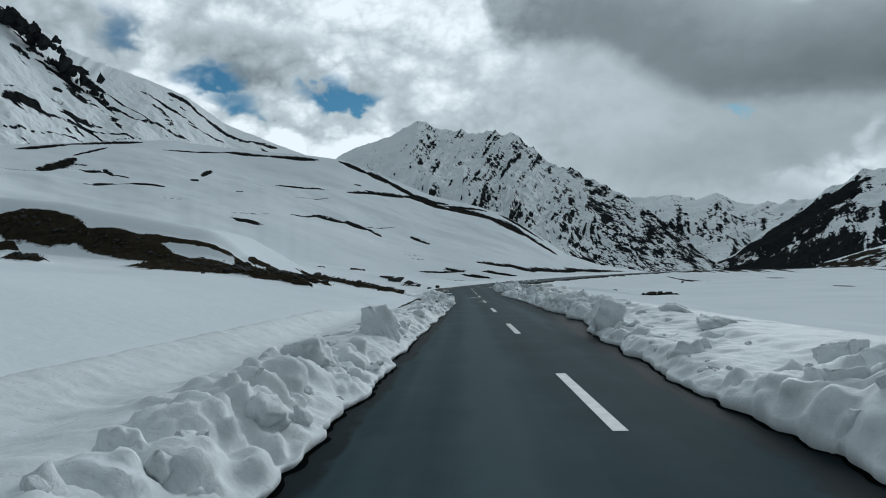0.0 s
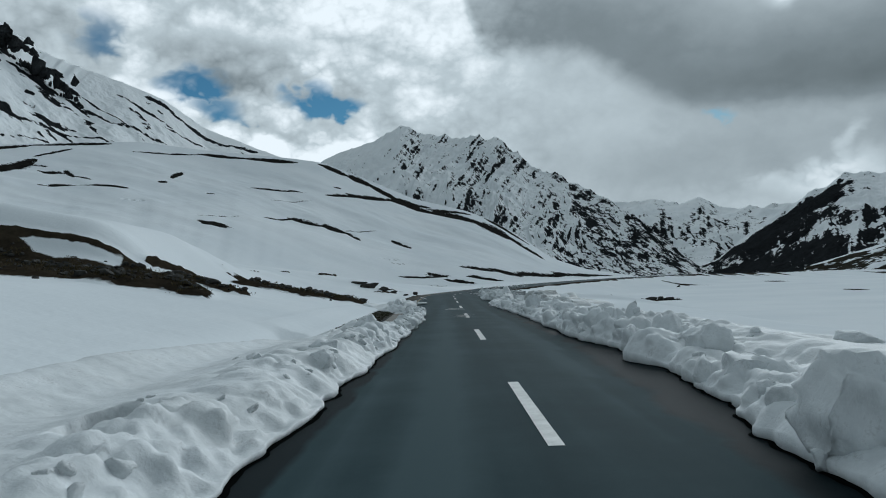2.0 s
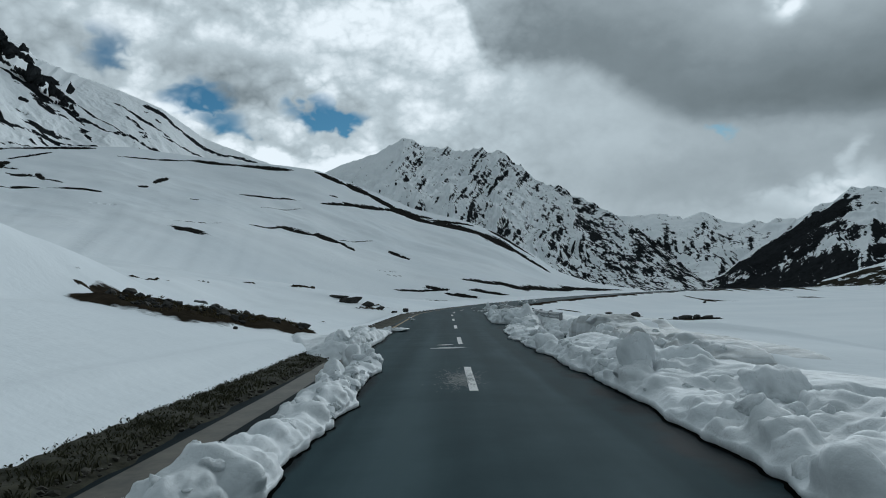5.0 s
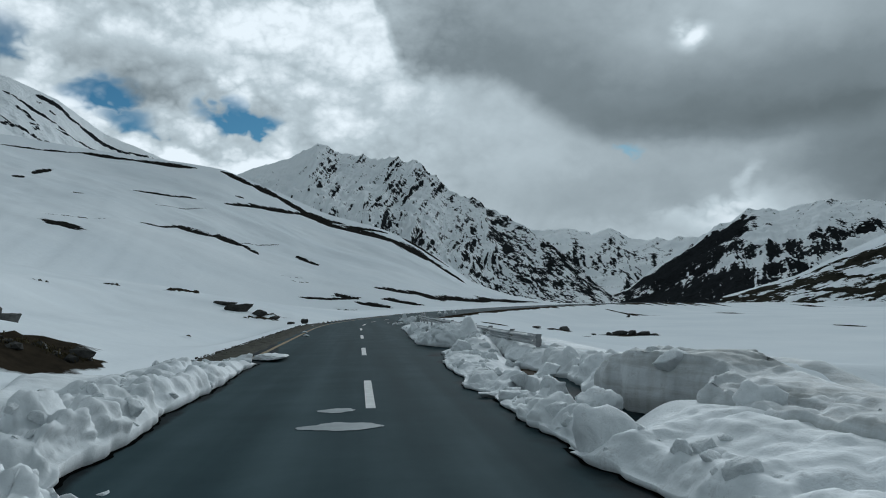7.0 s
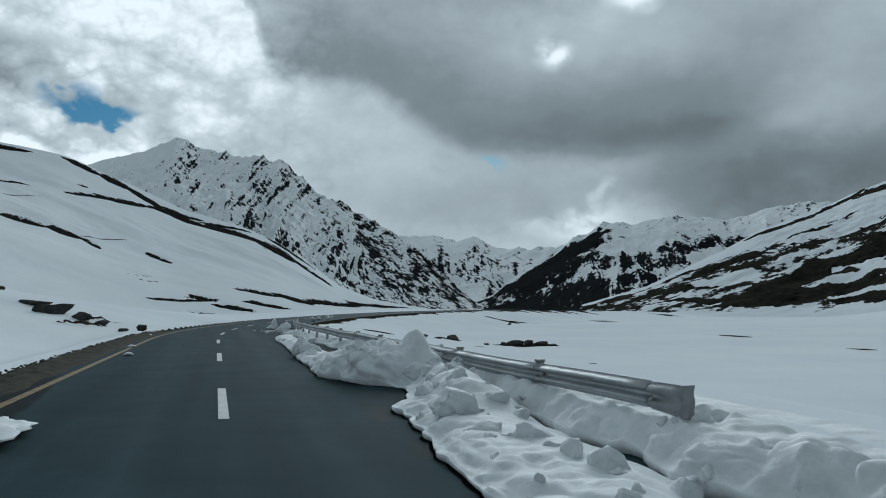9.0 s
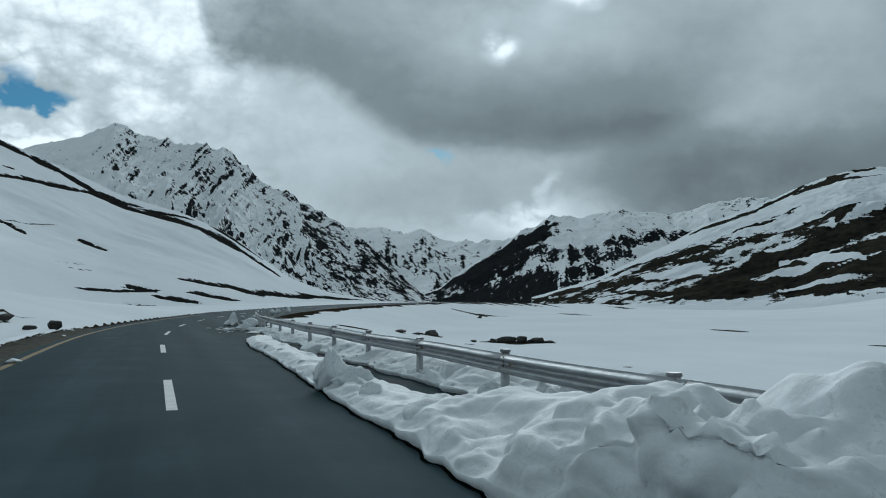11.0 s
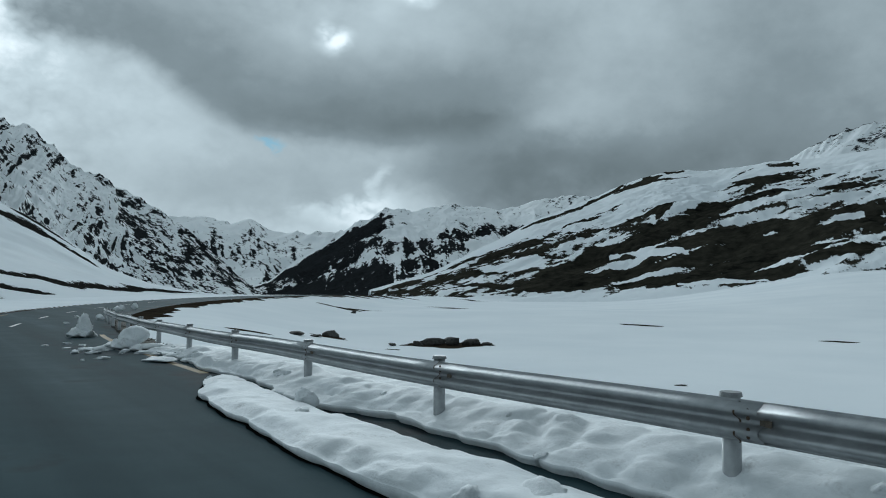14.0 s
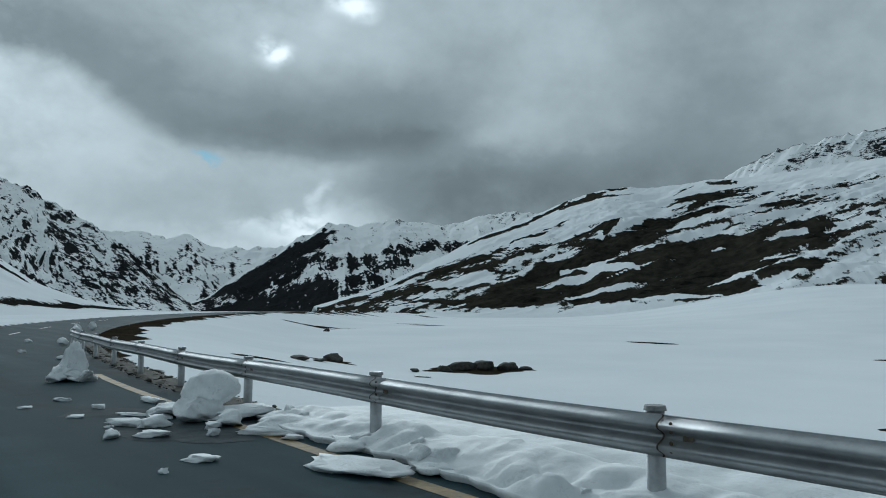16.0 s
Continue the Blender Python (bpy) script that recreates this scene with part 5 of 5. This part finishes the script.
def box_bm(sx, sy, sz, bevel=0.0, at=(0, 0, 0)):
    bm = bmesh.new()
    bmesh.ops.create_cube(bm, size=1.0, matrix=Matrix.Translation(at) @ Matrix.Diagonal((sx, sy, sz, 1)))
    if bevel:
        bmesh.ops.bevel(bm, geom=bm.edges[:], offset=bevel, segments=2, affect="EDGES")
    return bm


def tube_bm(r, z0, z1, n=16, r_top=None, at=(0, 0)):
    bm = bmesh.new()
    bmesh.ops.create_cone(bm, cap_ends=True, segments=n, radius1=r, radius2=r if r_top is None else r_top, depth=z1 - z0, matrix=Matrix.Translation((at[0], at[1], (z0 + z1) / 2)))
    return bm


def build_rail():
    rail = tagged(new("guard_rail"), "galvanised steel guard rail of corrugated beams along the road edge", "guard rail")
    joints = [RAIL_START + 0.9] + [POST_0 - 0.30 + k * POST_GAP for k in range(-4, 14)]
    joints = [j for j in joints if RAIL_START < j < RAIL_END]
    for k, (a, b) in enumerate(zip(joints, joints[1:])):
        beam(a - 0.02, b + 0.16, rail, 0.007 * (k % 2))
        y = b + 0.06
        x = float(rail_x(y))
        for zz in (0.545, 0.60, 0.68, 0.735):
            bm = bmesh.new()
            bmesh.ops.create_uvsphere(bm, u_segments=8, v_segments=5, radius=0.016, matrix=Matrix.Translation((x - 0.075, y, zz + float(road_z(y)))) @ Matrix.Diagonal((0.6, 1, 1, 1)))
            part("bolt", bm, M_rust, rail, "rust-stained bolt head")
        bm = box_bm(0.012, 0.09, 0.10, 0.004, (x - 0.012, y - 0.10, 0.637 + float(road_z(y))))
        part("splice_plate", bm, M_stain, rail, "rust-stained splice plate in the beam's valley")
        # dark open seam at the overlap
        bm = bmesh.new()
        prof = beam_profile()
        lo = [bm.verts.new((x - d - 0.012, b + 0.155, z + float(road_z(y)))) for d, z in prof]
        hi = [bm.verts.new((x - d - 0.012, b + 0.172, z + float(road_z(y)))) for d, z in prof]
        for i in range(len(prof) - 1):
            bm.faces.new((lo[i], hi[i], hi[i + 1], lo[i + 1]))
        part("overlap_seam", bm, M_rust, rail, "dark rusty seam between beams")
    # flared end plate
    y0 = joints[0]
    bm = bmesh.new()
    rows = []
    for i, t in enumerate(np.linspace(0, 1, 7)):
        x, y = float(rail_x(y0)), y0 - 0.75 * t
        flat = 1 - t * 0.85
        grow = 1 + 0.16 * t
        rows.append([bm.verts.new((x - d * flat - 0.10 * t * t, y, 0.637 + (z - 0.637) * grow)) for d, z in beam_profile()])
    rows.append([bm.verts.new((v.co.x + 0.16, v.co.y + 0.03, v.co.z)) for v in rows[-1]])
    for a, b in zip(rows, rows[1:]):
        for i in range(len(a) - 1):
            bm.faces.new((a[i], a[i + 1], b[i + 1], b[i]))
    bmesh.ops.solidify(bm, geom=bm.faces[:], thickness=0.006)
    part("end_plate", bm, M_steel, rail, "flared steel end plate", True)
    for k in range(-4, 14):
        y = POST_0 + k * POST_GAP
        if not RAIL_START + 1 < y < RAIL_END:
            continue
        x, zr = float(rail_x(y)), float(road_z(y))
        bm = tube_bm(0.070, -0.6 + zr, 0.81 + zr, 20)
        for v in bm.verts:
            v.co.x += x + 0.075
            v.co.y += y
        post = part("post", bm, M_steel, rail, "round galvanised steel post", True)
        bm = tube_bm(0.086, 0.80 + zr, 0.835 + zr, 20, 0.078)
        for v in bm.verts:
            v.co.x += x + 0.075
            v.co.y += y
        part("cap", bm, M_cap, post, "pressed steel post cap", False)
        part("spacer", box_bm(0.05, 0.16, 0.20, 0.008, (x + 0.025, y, 0.637 + zr)), M_steel, rail, "steel spacer block")


M_rust = plain_material("rusty_steel", (0.03, 0.025, 0.02), (0.12, 0.08, 0.05), 20.0, 0.7, metal=0.4, bump_d=0.002)
M_stain = plain_material("rust_stain", (0.05, 0.045, 0.04), (0.20, 0.16, 0.11), 14.0, 0.8, bump_d=0.003)
M_cap = plain_material("post_cap_steel", (0.16, 0.17, 0.17), (0.30, 0.31, 0.32), 8.0, 0.55, metal=0.6, bump_d=0.002)
build_rail()


# ---------------------------------------------------------------- road surface: worn patches, water, edge lines
stripe("edge_line", 54, 150, [(54, -3.3), (64, -3.4), (150, -3.4)], 0.17, M_yellow, "worn yellow line along the road edge")
stripe("edge_line", 103.5, 121, [(103, 4.2), (110, 4.05), (118, 3.80), (150, 3.5)], 0.20, M_yellow, "dirty yellow line half hidden under snow")


stripe("mud_strip", 36, 53, [(36, -3.35), (44, -3.28), (53, -3.4)], 0.46, plain_material("wet_grit", (0.030, 0.028, 0.021), (0.115, 0.100, 0.072), 1.6, 0.6, bump_d=0.004), "strip of wet tan grit at the edge of the asphalt")


def puddle(x, y, a, b, seed, mat, label, name="meltwater"):
    """A flat irregular film lying on the asphalt."""
    n = 40
    t = np.linspace(0, 2 * math.pi, n, endpoint=False)
    r = 1 + 0.45 * fbm(np.cos(t) * 1.3 + seed, np.sin(t) * 1.3, 3, seed)
    bm = bmesh.new()
    ring = [bm.verts.new((x + a * r[i] * math.cos(t[i]), y + b * r[i] * math.sin(t[i]), 0.048 - 0.010 * abs(x + a * r[i] * math.cos(t[i])))) for i in range(n)]
    bm.faces.new(ring)
    ob = part(name, bm, mat)
    return tagged(ob, label, "road stain", "", "structure")


M_slush = plain_material("thin_slush", (0.09, 0.115, 0.122), (0.25, 0.29, 0.30), 3.0, 0.35, bump_d=0.004)
M_film = plain_material("wet_slush_film", (0.022, 0.032, 0.036), (0.075, 0.092, 0.10), 2.2, 0.85, bump_d=0.002, spec=0.02)
M_mud = plain_material("muddy_water", (0.020, 0.016, 0.011), (0.075, 0.052, 0.030), 2.0, 0.85, bump_d=0.004, spec=0.05)
M_worn = plain_material("worn_paint_patch", (0.07, 0.088, 0.092), (0.17, 0.19, 0.19), 6.0, 0.75, bump_d=0.004)
puddle(-0.42, 54.25, 0.50, 0.36, 3, M_slush, "thin pale film of slush on the asphalt", "slush_patch")
puddle(3.85, 61.5, 0.42, 1.7, 7, M_mud, "brown muddy meltwater in the trench behind the snow", "mud_puddle")
puddle(-0.50, 55.75, 0.28, 0.24, 5, M_slush, "small pale film of slush on the asphalt", "slush_patch")
puddle(3.9, 109.9, 0.9, 1.1, 15, M_film, "grey film of wet slush on the asphalt", "slush_patch")
puddle(3.5, 112.6, 0.7, 0.5, 17, M_film, "grey film of wet slush on the asphalt", "slush_patch")
puddle(4.3, 118.6, 0.7, 0.8, 19, M_film, "grey film of wet slush on the asphalt", "slush_patch")


def flakes(name, label, x, y, a, b, n, seed, mat, big=0.05):
    """Flecks of paint and grit scattered on the asphalt."""
    rng = np.random.default_rng(seed)
    bm = bmesh.new()
    for _ in range(n):
        px, py, k = x + rng.normal() * a, y + rng.normal() * b, big * (0.3 + rng.random() ** 2)
        ang = rng.uniform(0, 6.28)
        bm.faces.new([bm.verts.new((px + k * rng.uniform(0.5, 1) * math.cos(ang + t), py + 2.2 * k * rng.uniform(0.5, 1) * math.sin(ang + t), 0.0455 - 0.01 * abs(px))) for t in (0, 1.3, 2.5, 3.8, 5.1)])
    ob = part(name, bm, mat)
    return tagged(ob, label, "road stain", "", "stuff")


flakes("scuffed_paint", "scuffed flecks of pale paint on the asphalt", -0.20, 45.6, 0.19, 0.75, 1100, 4, M_worn, 0.024)


# ---------------------------------------------------------------- rocks, boulders and turf
M_stone = plain_material("dark_lichen_rock", (0.016, 0.016, 0.015), (0.075, 0.072, 0.066), 3.5, 0.9, bump_d=0.04, spec=0.2)
M_boulder = plain_material("grey_boulder", (0.05, 0.05, 0.048), (0.15, 0.148, 0.14), 4.0, 0.9, bump_d=0.03, spec=0.2)


def ground_z(x, y):
    return float(land_z(np.array([x]), np.array([y]))[0])


def rock(x, y, sx, sy, sz, seed, label="dark rock poking out of the snow", mat=None, name="rock", group="rocks in the snow", lift=0.0):
    return block(x, y, ground_z(x, y) - 0.15 * sz + lift, sx, sy, sz, seed, label, name, 0.2, 11, 0.0, 0.10, 3, mat or M_stone, "rock", group)


def build_verge(s0, s1, edge, outer, lift, label, mat):
    """A strip of wet earth and gravel between the asphalt and the snowfield."""
    s = np.arange(s0, s1, 0.12)[:, None]
    w = np.linspace(0, 1, 16)[None]
    o_in = table(s, edge) + 0.14 * fbm(s / 1.1, 0 * s, 3, 61)
    o = o_in + (outer - o_in) * w
    z = road_z(s) + 0.012 + lift * smooth(0.0, 0.4, w) + 0.05 * fbm(s / 0.35, o / 0.35, 3, 62) * smooth(0, 0.25, w) - 0.05 * smooth(0.8, 1, w) - 0.03 * (1 - smooth(0, 0.08, w))
    cx, cy, a = road_point(s)
    ob = sheet("verge", cx + o * np.cos(a), cy - o * np.sin(a), z, mat, flip=False)
    return tagged(ob, label, "verge", kind="structure")


def build_shoulder():
    """Dark gravel between the asphalt and the posts of the guard rail."""
    s = np.arange(105, 138, 0.14)[:, None]
    w = np.linspace(0, 1, 14)[None]
    o_in = 4.40 + 0.10 * fbm(s / 1.3, 0 * s, 3, 63)
    o = o_in + (5.35 - o_in) * w
    z = road_z(s) - 0.03 + 0.06 * smooth(0.0, 0.3, w) + 0.04 * fbm(s / 0.35, o / 0.35, 3, 64) * smooth(0, 0.2, w) - 0.30 * smooth(0.75, 1, w)
    cx, cy, a = road_point(s)
    ob = sheet("shoulder", cx + o * np.cos(a), cy - o * np.sin(a), z, M_gravel, flip=True)
    return tagged(ob, "strip of dark wet gravel under the guard rail", "verge", kind="structure")


build_shoulder()
M_verge = plain_material("verge_earth", (0.012, 0.013, 0.009), (0.055, 0.052, 0.034), 4.0, 0.9, bump_d=0.03, spec=0.1)
build_verge(34, 54, [(34, -3.72), (54, -3.52)], -4.75, 0.10, "strip of wet dark earth and moss beside the asphalt", M_verge)
build_verge(61, 113, [(61, -3.70), (90, -3.66), (113, -3.72)], -5.0, 0.05, "strip of dark gravel and earth along the road edge", M_verge)


M_crag = plain_material("crag_rock", (0.014, 0.015, 0.016), (0.045, 0.048, 0.050), 0.10, 0.95, bump_d=1.5, spec=0.0)

# boulders and outcrops
for k, (rx, ry, ra, rb, rc, rt) in enumerate([(-11.6, 118.6, 1.7, 0.8, 0.95, "low dark outcrop of rock in the snow"), (-9.6, 117.4, 1.2, 0.6, 0.75, "low dark outcrop of rock in the snow"), (-8.2, 116.6, 0.6, 0.4, 0.45, "low dark outcrop of rock in the snow"),
                                              (-13.4, 121.0, 1.4, 0.7, 0.6, "low dark outcrop of rock in the snow"), (-4.95, 110.7, 0.42, 0.36, 0.55, "single dark boulder at the road edge"), (-6.2, 112.4, 0.5, 0.3, 0.3, "small dark stone beside the road"),
                                              (-16.9, 80.3, 0.58, 0.5, 0.75, "rounded grey boulder on the earth bank"), (-15.35, 78.9, 0.46, 0.4, 0.62, "rounded grey boulder on the earth bank"),
                                              (-15.2, 44.8, 0.45, 0.4, 0.5, "dark rock on the earth bank"), (-14.2, 49.6, 0.5, 0.35, 0.45, "dark rock on the earth bank")]):
    rock(rx, ry, ra, rb, rc, 400 + k, rt, M_boulder if "grey" in rt else None, "boulder" if "boulder" in rt else "rock")
for k, (rx, ry, ra, rb, rc) in enumerate([(33.4, 141.3, 0.9, 0.5, 0.5), (34.8, 140.9, 1.1, 0.6, 0.75), (36.2, 140.0, 1.2, 0.6, 0.85), (37.4, 139.0, 1.1, 0.6, 0.75), (38.6, 138.2, 0.7, 0.4, 0.4), (31.6, 142.2, 0.6, 0.4, 0.3)]):
    rock(rx, ry, ra, rb, rc, 430 + k, "dark clump of rock and turf above the snow", None, "outcrop", "outcrop on the plain")
rock(29.9, 150.6, 0.75, 0.5, 0.8, 450, "squat grey stone standing in the snow", M_boulder)
rock(24.5, 146.0, 1.2, 0.7, 0.35, 451)
rock(27.0, 147.5, 0.8, 0.5, 0.3, 452)
rock(18.7, 103.4, 0.22, 0.16, 0.2, 453, "small dark stone lying on the snow")
rock(59.0, 202.0, 0.8, 0.5, 0.7, 454)


# ---------------------------------------------------------------- loose stones and turf
def scatter(name, label, category, spots, mat, seed, size, flat=0.6, ground=land_z):
    """Many small stones in one mesh."""
    rng = np.random.default_rng(seed)
    v0, f0 = ball(1)
    shapes = []
    for _ in range(6):
        v = v0.copy()
        for _ in range(6):
            n = rng.normal(size=3)
            n /= np.linalg.norm(n)
            v -= np.maximum(v @ n - rng.uniform(0.4, 0.8), 0)[:, None] * n
        shapes.append(v)
    xy = np.array(spots)
    z = ground(xy[:, 0], xy[:, 1])
    allv, faces = [], []
    for i, (x, y) in enumerate(xy):
        k = rng.uniform(*size) * (0.5 + rng.random() ** 3)
        v = turn(shapes[rng.integers(0, 6)] * k * np.array([1.2, 0.9, flat]), rng, 0.4) + np.array([x, y, z[i] + 0.15 * k])
        faces.append(f0 + len(v0) * i)
        allv.append(v)
    me = raw_mesh(name, np.concatenate(allv), np.concatenate(faces), mat, False)
    return tagged(new(name, me), label, category, "", "stuff")


def along(rng, patches, n):
    """Random places on bare strips."""
    out = []
    weights = np.array([math.hypot(p[2] - p[0], p[3] - p[1]) * p[4] + 0.5 for p in patches])
    for i in rng.choice(len(patches), n, p=weights / weights.sum()):
        x0, y0, x1, y1, w = patches[i]
        t, k = rng.uniform(0.03, 0.97), rng.normal() * 0.24 * w
        d = math.hypot(x1 - x0, y1 - y0) + 1e-6
        out.append((x0 + t * (x1 - x0) - k * (y1 - y0) / d, y0 + t * (y1 - y0) + k * (x1 - x0) / d))
    return out


rng_s = np.random.default_rng(21)


def bank_ground(x, y):
    b = sum_patches(x, y, GROUND_LISTS)
    _, o = road_frame(x, y)
    return land_z(x, y) + smooth(0.35, 0.8, b) * smooth(-5.6, -7, o) * (0.16 + 0.18 * ridged(x / 1.3, y / 1.3, 3, 15) + 0.10 * fbm(x / 0.5, y / 0.5, 2, 16))


BANK_STRIPS = [p for p in EARTH_BANK_A + EARTH_BANK_B if p[4] > 0.6]
scatter("bank_stones", "dark stones and clods on the bare earth bank", "stones", along(rng_s, BANK_STRIPS, 900), M_stone, 31, (0.06, 0.24), 0.65, bank_ground)
verge = [(-rng_s.uniform(3.6, 4.6), y) for y in rng_s.uniform(35, 53, 1400)] + [(-rng_s.uniform(4.35, 5.1), y) for y in rng_s.uniform(63, 112, 1800)]
scatter("verge_gravel", "dark wet gravel and clods along the road verge", "gravel", verge, M_gravel, 33, (0.015, 0.055), 0.6, lambda x, y: np.where(y < 56, 0.06, 0.03))
shoulder = []
for _ in range(700):
    ss, oo = rng_s.uniform(106, 138), rng_s.uniform(4.4, 5.25)
    qx, qy, qa = road_point(ss)
    shoulder.append((float(qx + oo * np.cos(qa)), float(qy - oo * np.sin(qa))))
scatter("shoulder_gravel", "dark gravel on the embankment below the guard rail", "gravel", shoulder, M_gravel, 35, (0.025, 0.07), 0.5, lambda x, y: road_z(y) + 0.02)


def turf(name, label, spots, seed, mat, tall):
    """Short dead grass: bent blades in one mesh."""
    rng = np.random.default_rng(seed)
    xy = np.array(spots)
    z = np.where((xy[:, 0] > -4.7) & (xy[:, 1] < 56), 0.08, bank_ground(xy[:, 0], xy[:, 1]))
    verts, faces = [], []
    for i, (x, y) in enumerate(xy):
        for _ in range(7):
            a, h, w = rng.uniform(0, 6.28), tall * rng.uniform(0.5, 1.2), 0.012
            px, py = x + rng.normal() * 0.10, y + rng.normal() * 0.10
            lx, ly = math.cos(a) * h * 0.7, math.sin(a) * h * 0.7
            n = len(verts)
            verts += [(px - w * math.sin(a), py + w * math.cos(a), z[i] - 0.02), (px + w * math.sin(a), py - w * math.cos(a), z[i] - 0.02), (px + lx * 0.5, py + ly * 0.5, z[i] + h * 0.75), (px + lx, py + ly, z[i] + h * 0.9)]
            faces += [(n, n + 1, n + 2), (n + 1, n + 3, n + 2)]
    me = raw_mesh(name, np.array(verts), faces, mat, False)
    return tagged(new(name, me), label, "grass", "", "stuff")


M_turf = plain_material("dead_grass", (0.040, 0.034, 0.018), (0.105, 0.082, 0.042), 9.0, 0.9, bump_d=0.002, spec=0.1)
verge_turf = [(-rng_s.uniform(3.85, 4.6), y) for y in rng_s.uniform(35, 53, 900)]
turf("verge_turf", "dark matted grass along the road verge", verge_turf, 43, plain_material("wet_grass", (0.026, 0.028, 0.017), (0.075, 0.072, 0.042), 6.0, 0.9, bump_d=0.002, spec=0.1), 0.07)
turf("dead_turf", "short brown dead grass on the earth bank", along(rng_s, BANK_STRIPS, 2000), 41, M_turf, 0.10)


# crags on the skyline ridge
def crag(ca, ce, cr, w, h, seed):
    """A jagged outcrop: several sharp rocks stepping down the ridge."""
    rng = np.random.default_rng(seed)
    x, y = -1.5 + cr * math.sin(radians(ca)), cr * math.cos(radians(ca))
    top = tagged(new("crag"), "black jagged crag on the snowy ridge", "crag", "crags on the ridge")
    top.matrix_world = Matrix.Translation((x, y, 1.54 + cr * math.tan(radians(ce)) - 0.5 * h))
    for i in range(9):
        v, f = lump(rng, 3, 9, 0.22)
        t = (v[:, 2:3] + 1) / 2
        v = np.concatenate([v[:, :2] * (1 - 0.6 * t), v[:, 2:]], 1)
        k = 1.0 if i == 0 else rng.uniform(0.3, 0.75)
        v = turn(v * np.array([w * 0.42, w * 0.42, h * 0.62]) * k, rng, 0.35)
        dx = 0 if i == 0 else rng.normal() * w * 0.5
        v += np.array([dx, rng.normal() * w * 0.2, (0 if i == 0 else -0.30 * h - 0.27 * dx) + 0.4 * h])
        spire = new("rock_spire", raw_mesh("rock_spire", v, f, M_crag, False))
        spire.parent = top


for k, (ca, ce, cw, ch) in enumerate([(-31.6, 18.0, 34, 26), (-30.5, 17.3, 30, 20), (-29.6, 16.6, 22, 18), (-28.3, 15.5, 26, 32), (-27.3, 14.5, 16, 20), (-26.6, 13.7, 12, 12), (-30.4, 16.0, 18, 14), (-25.9, 13.0, 10, 9), (-29.4, 15.4, 14, 10)]):
    crag(ca, ce, 850, cw, 0.72 * ch, 500 + k)
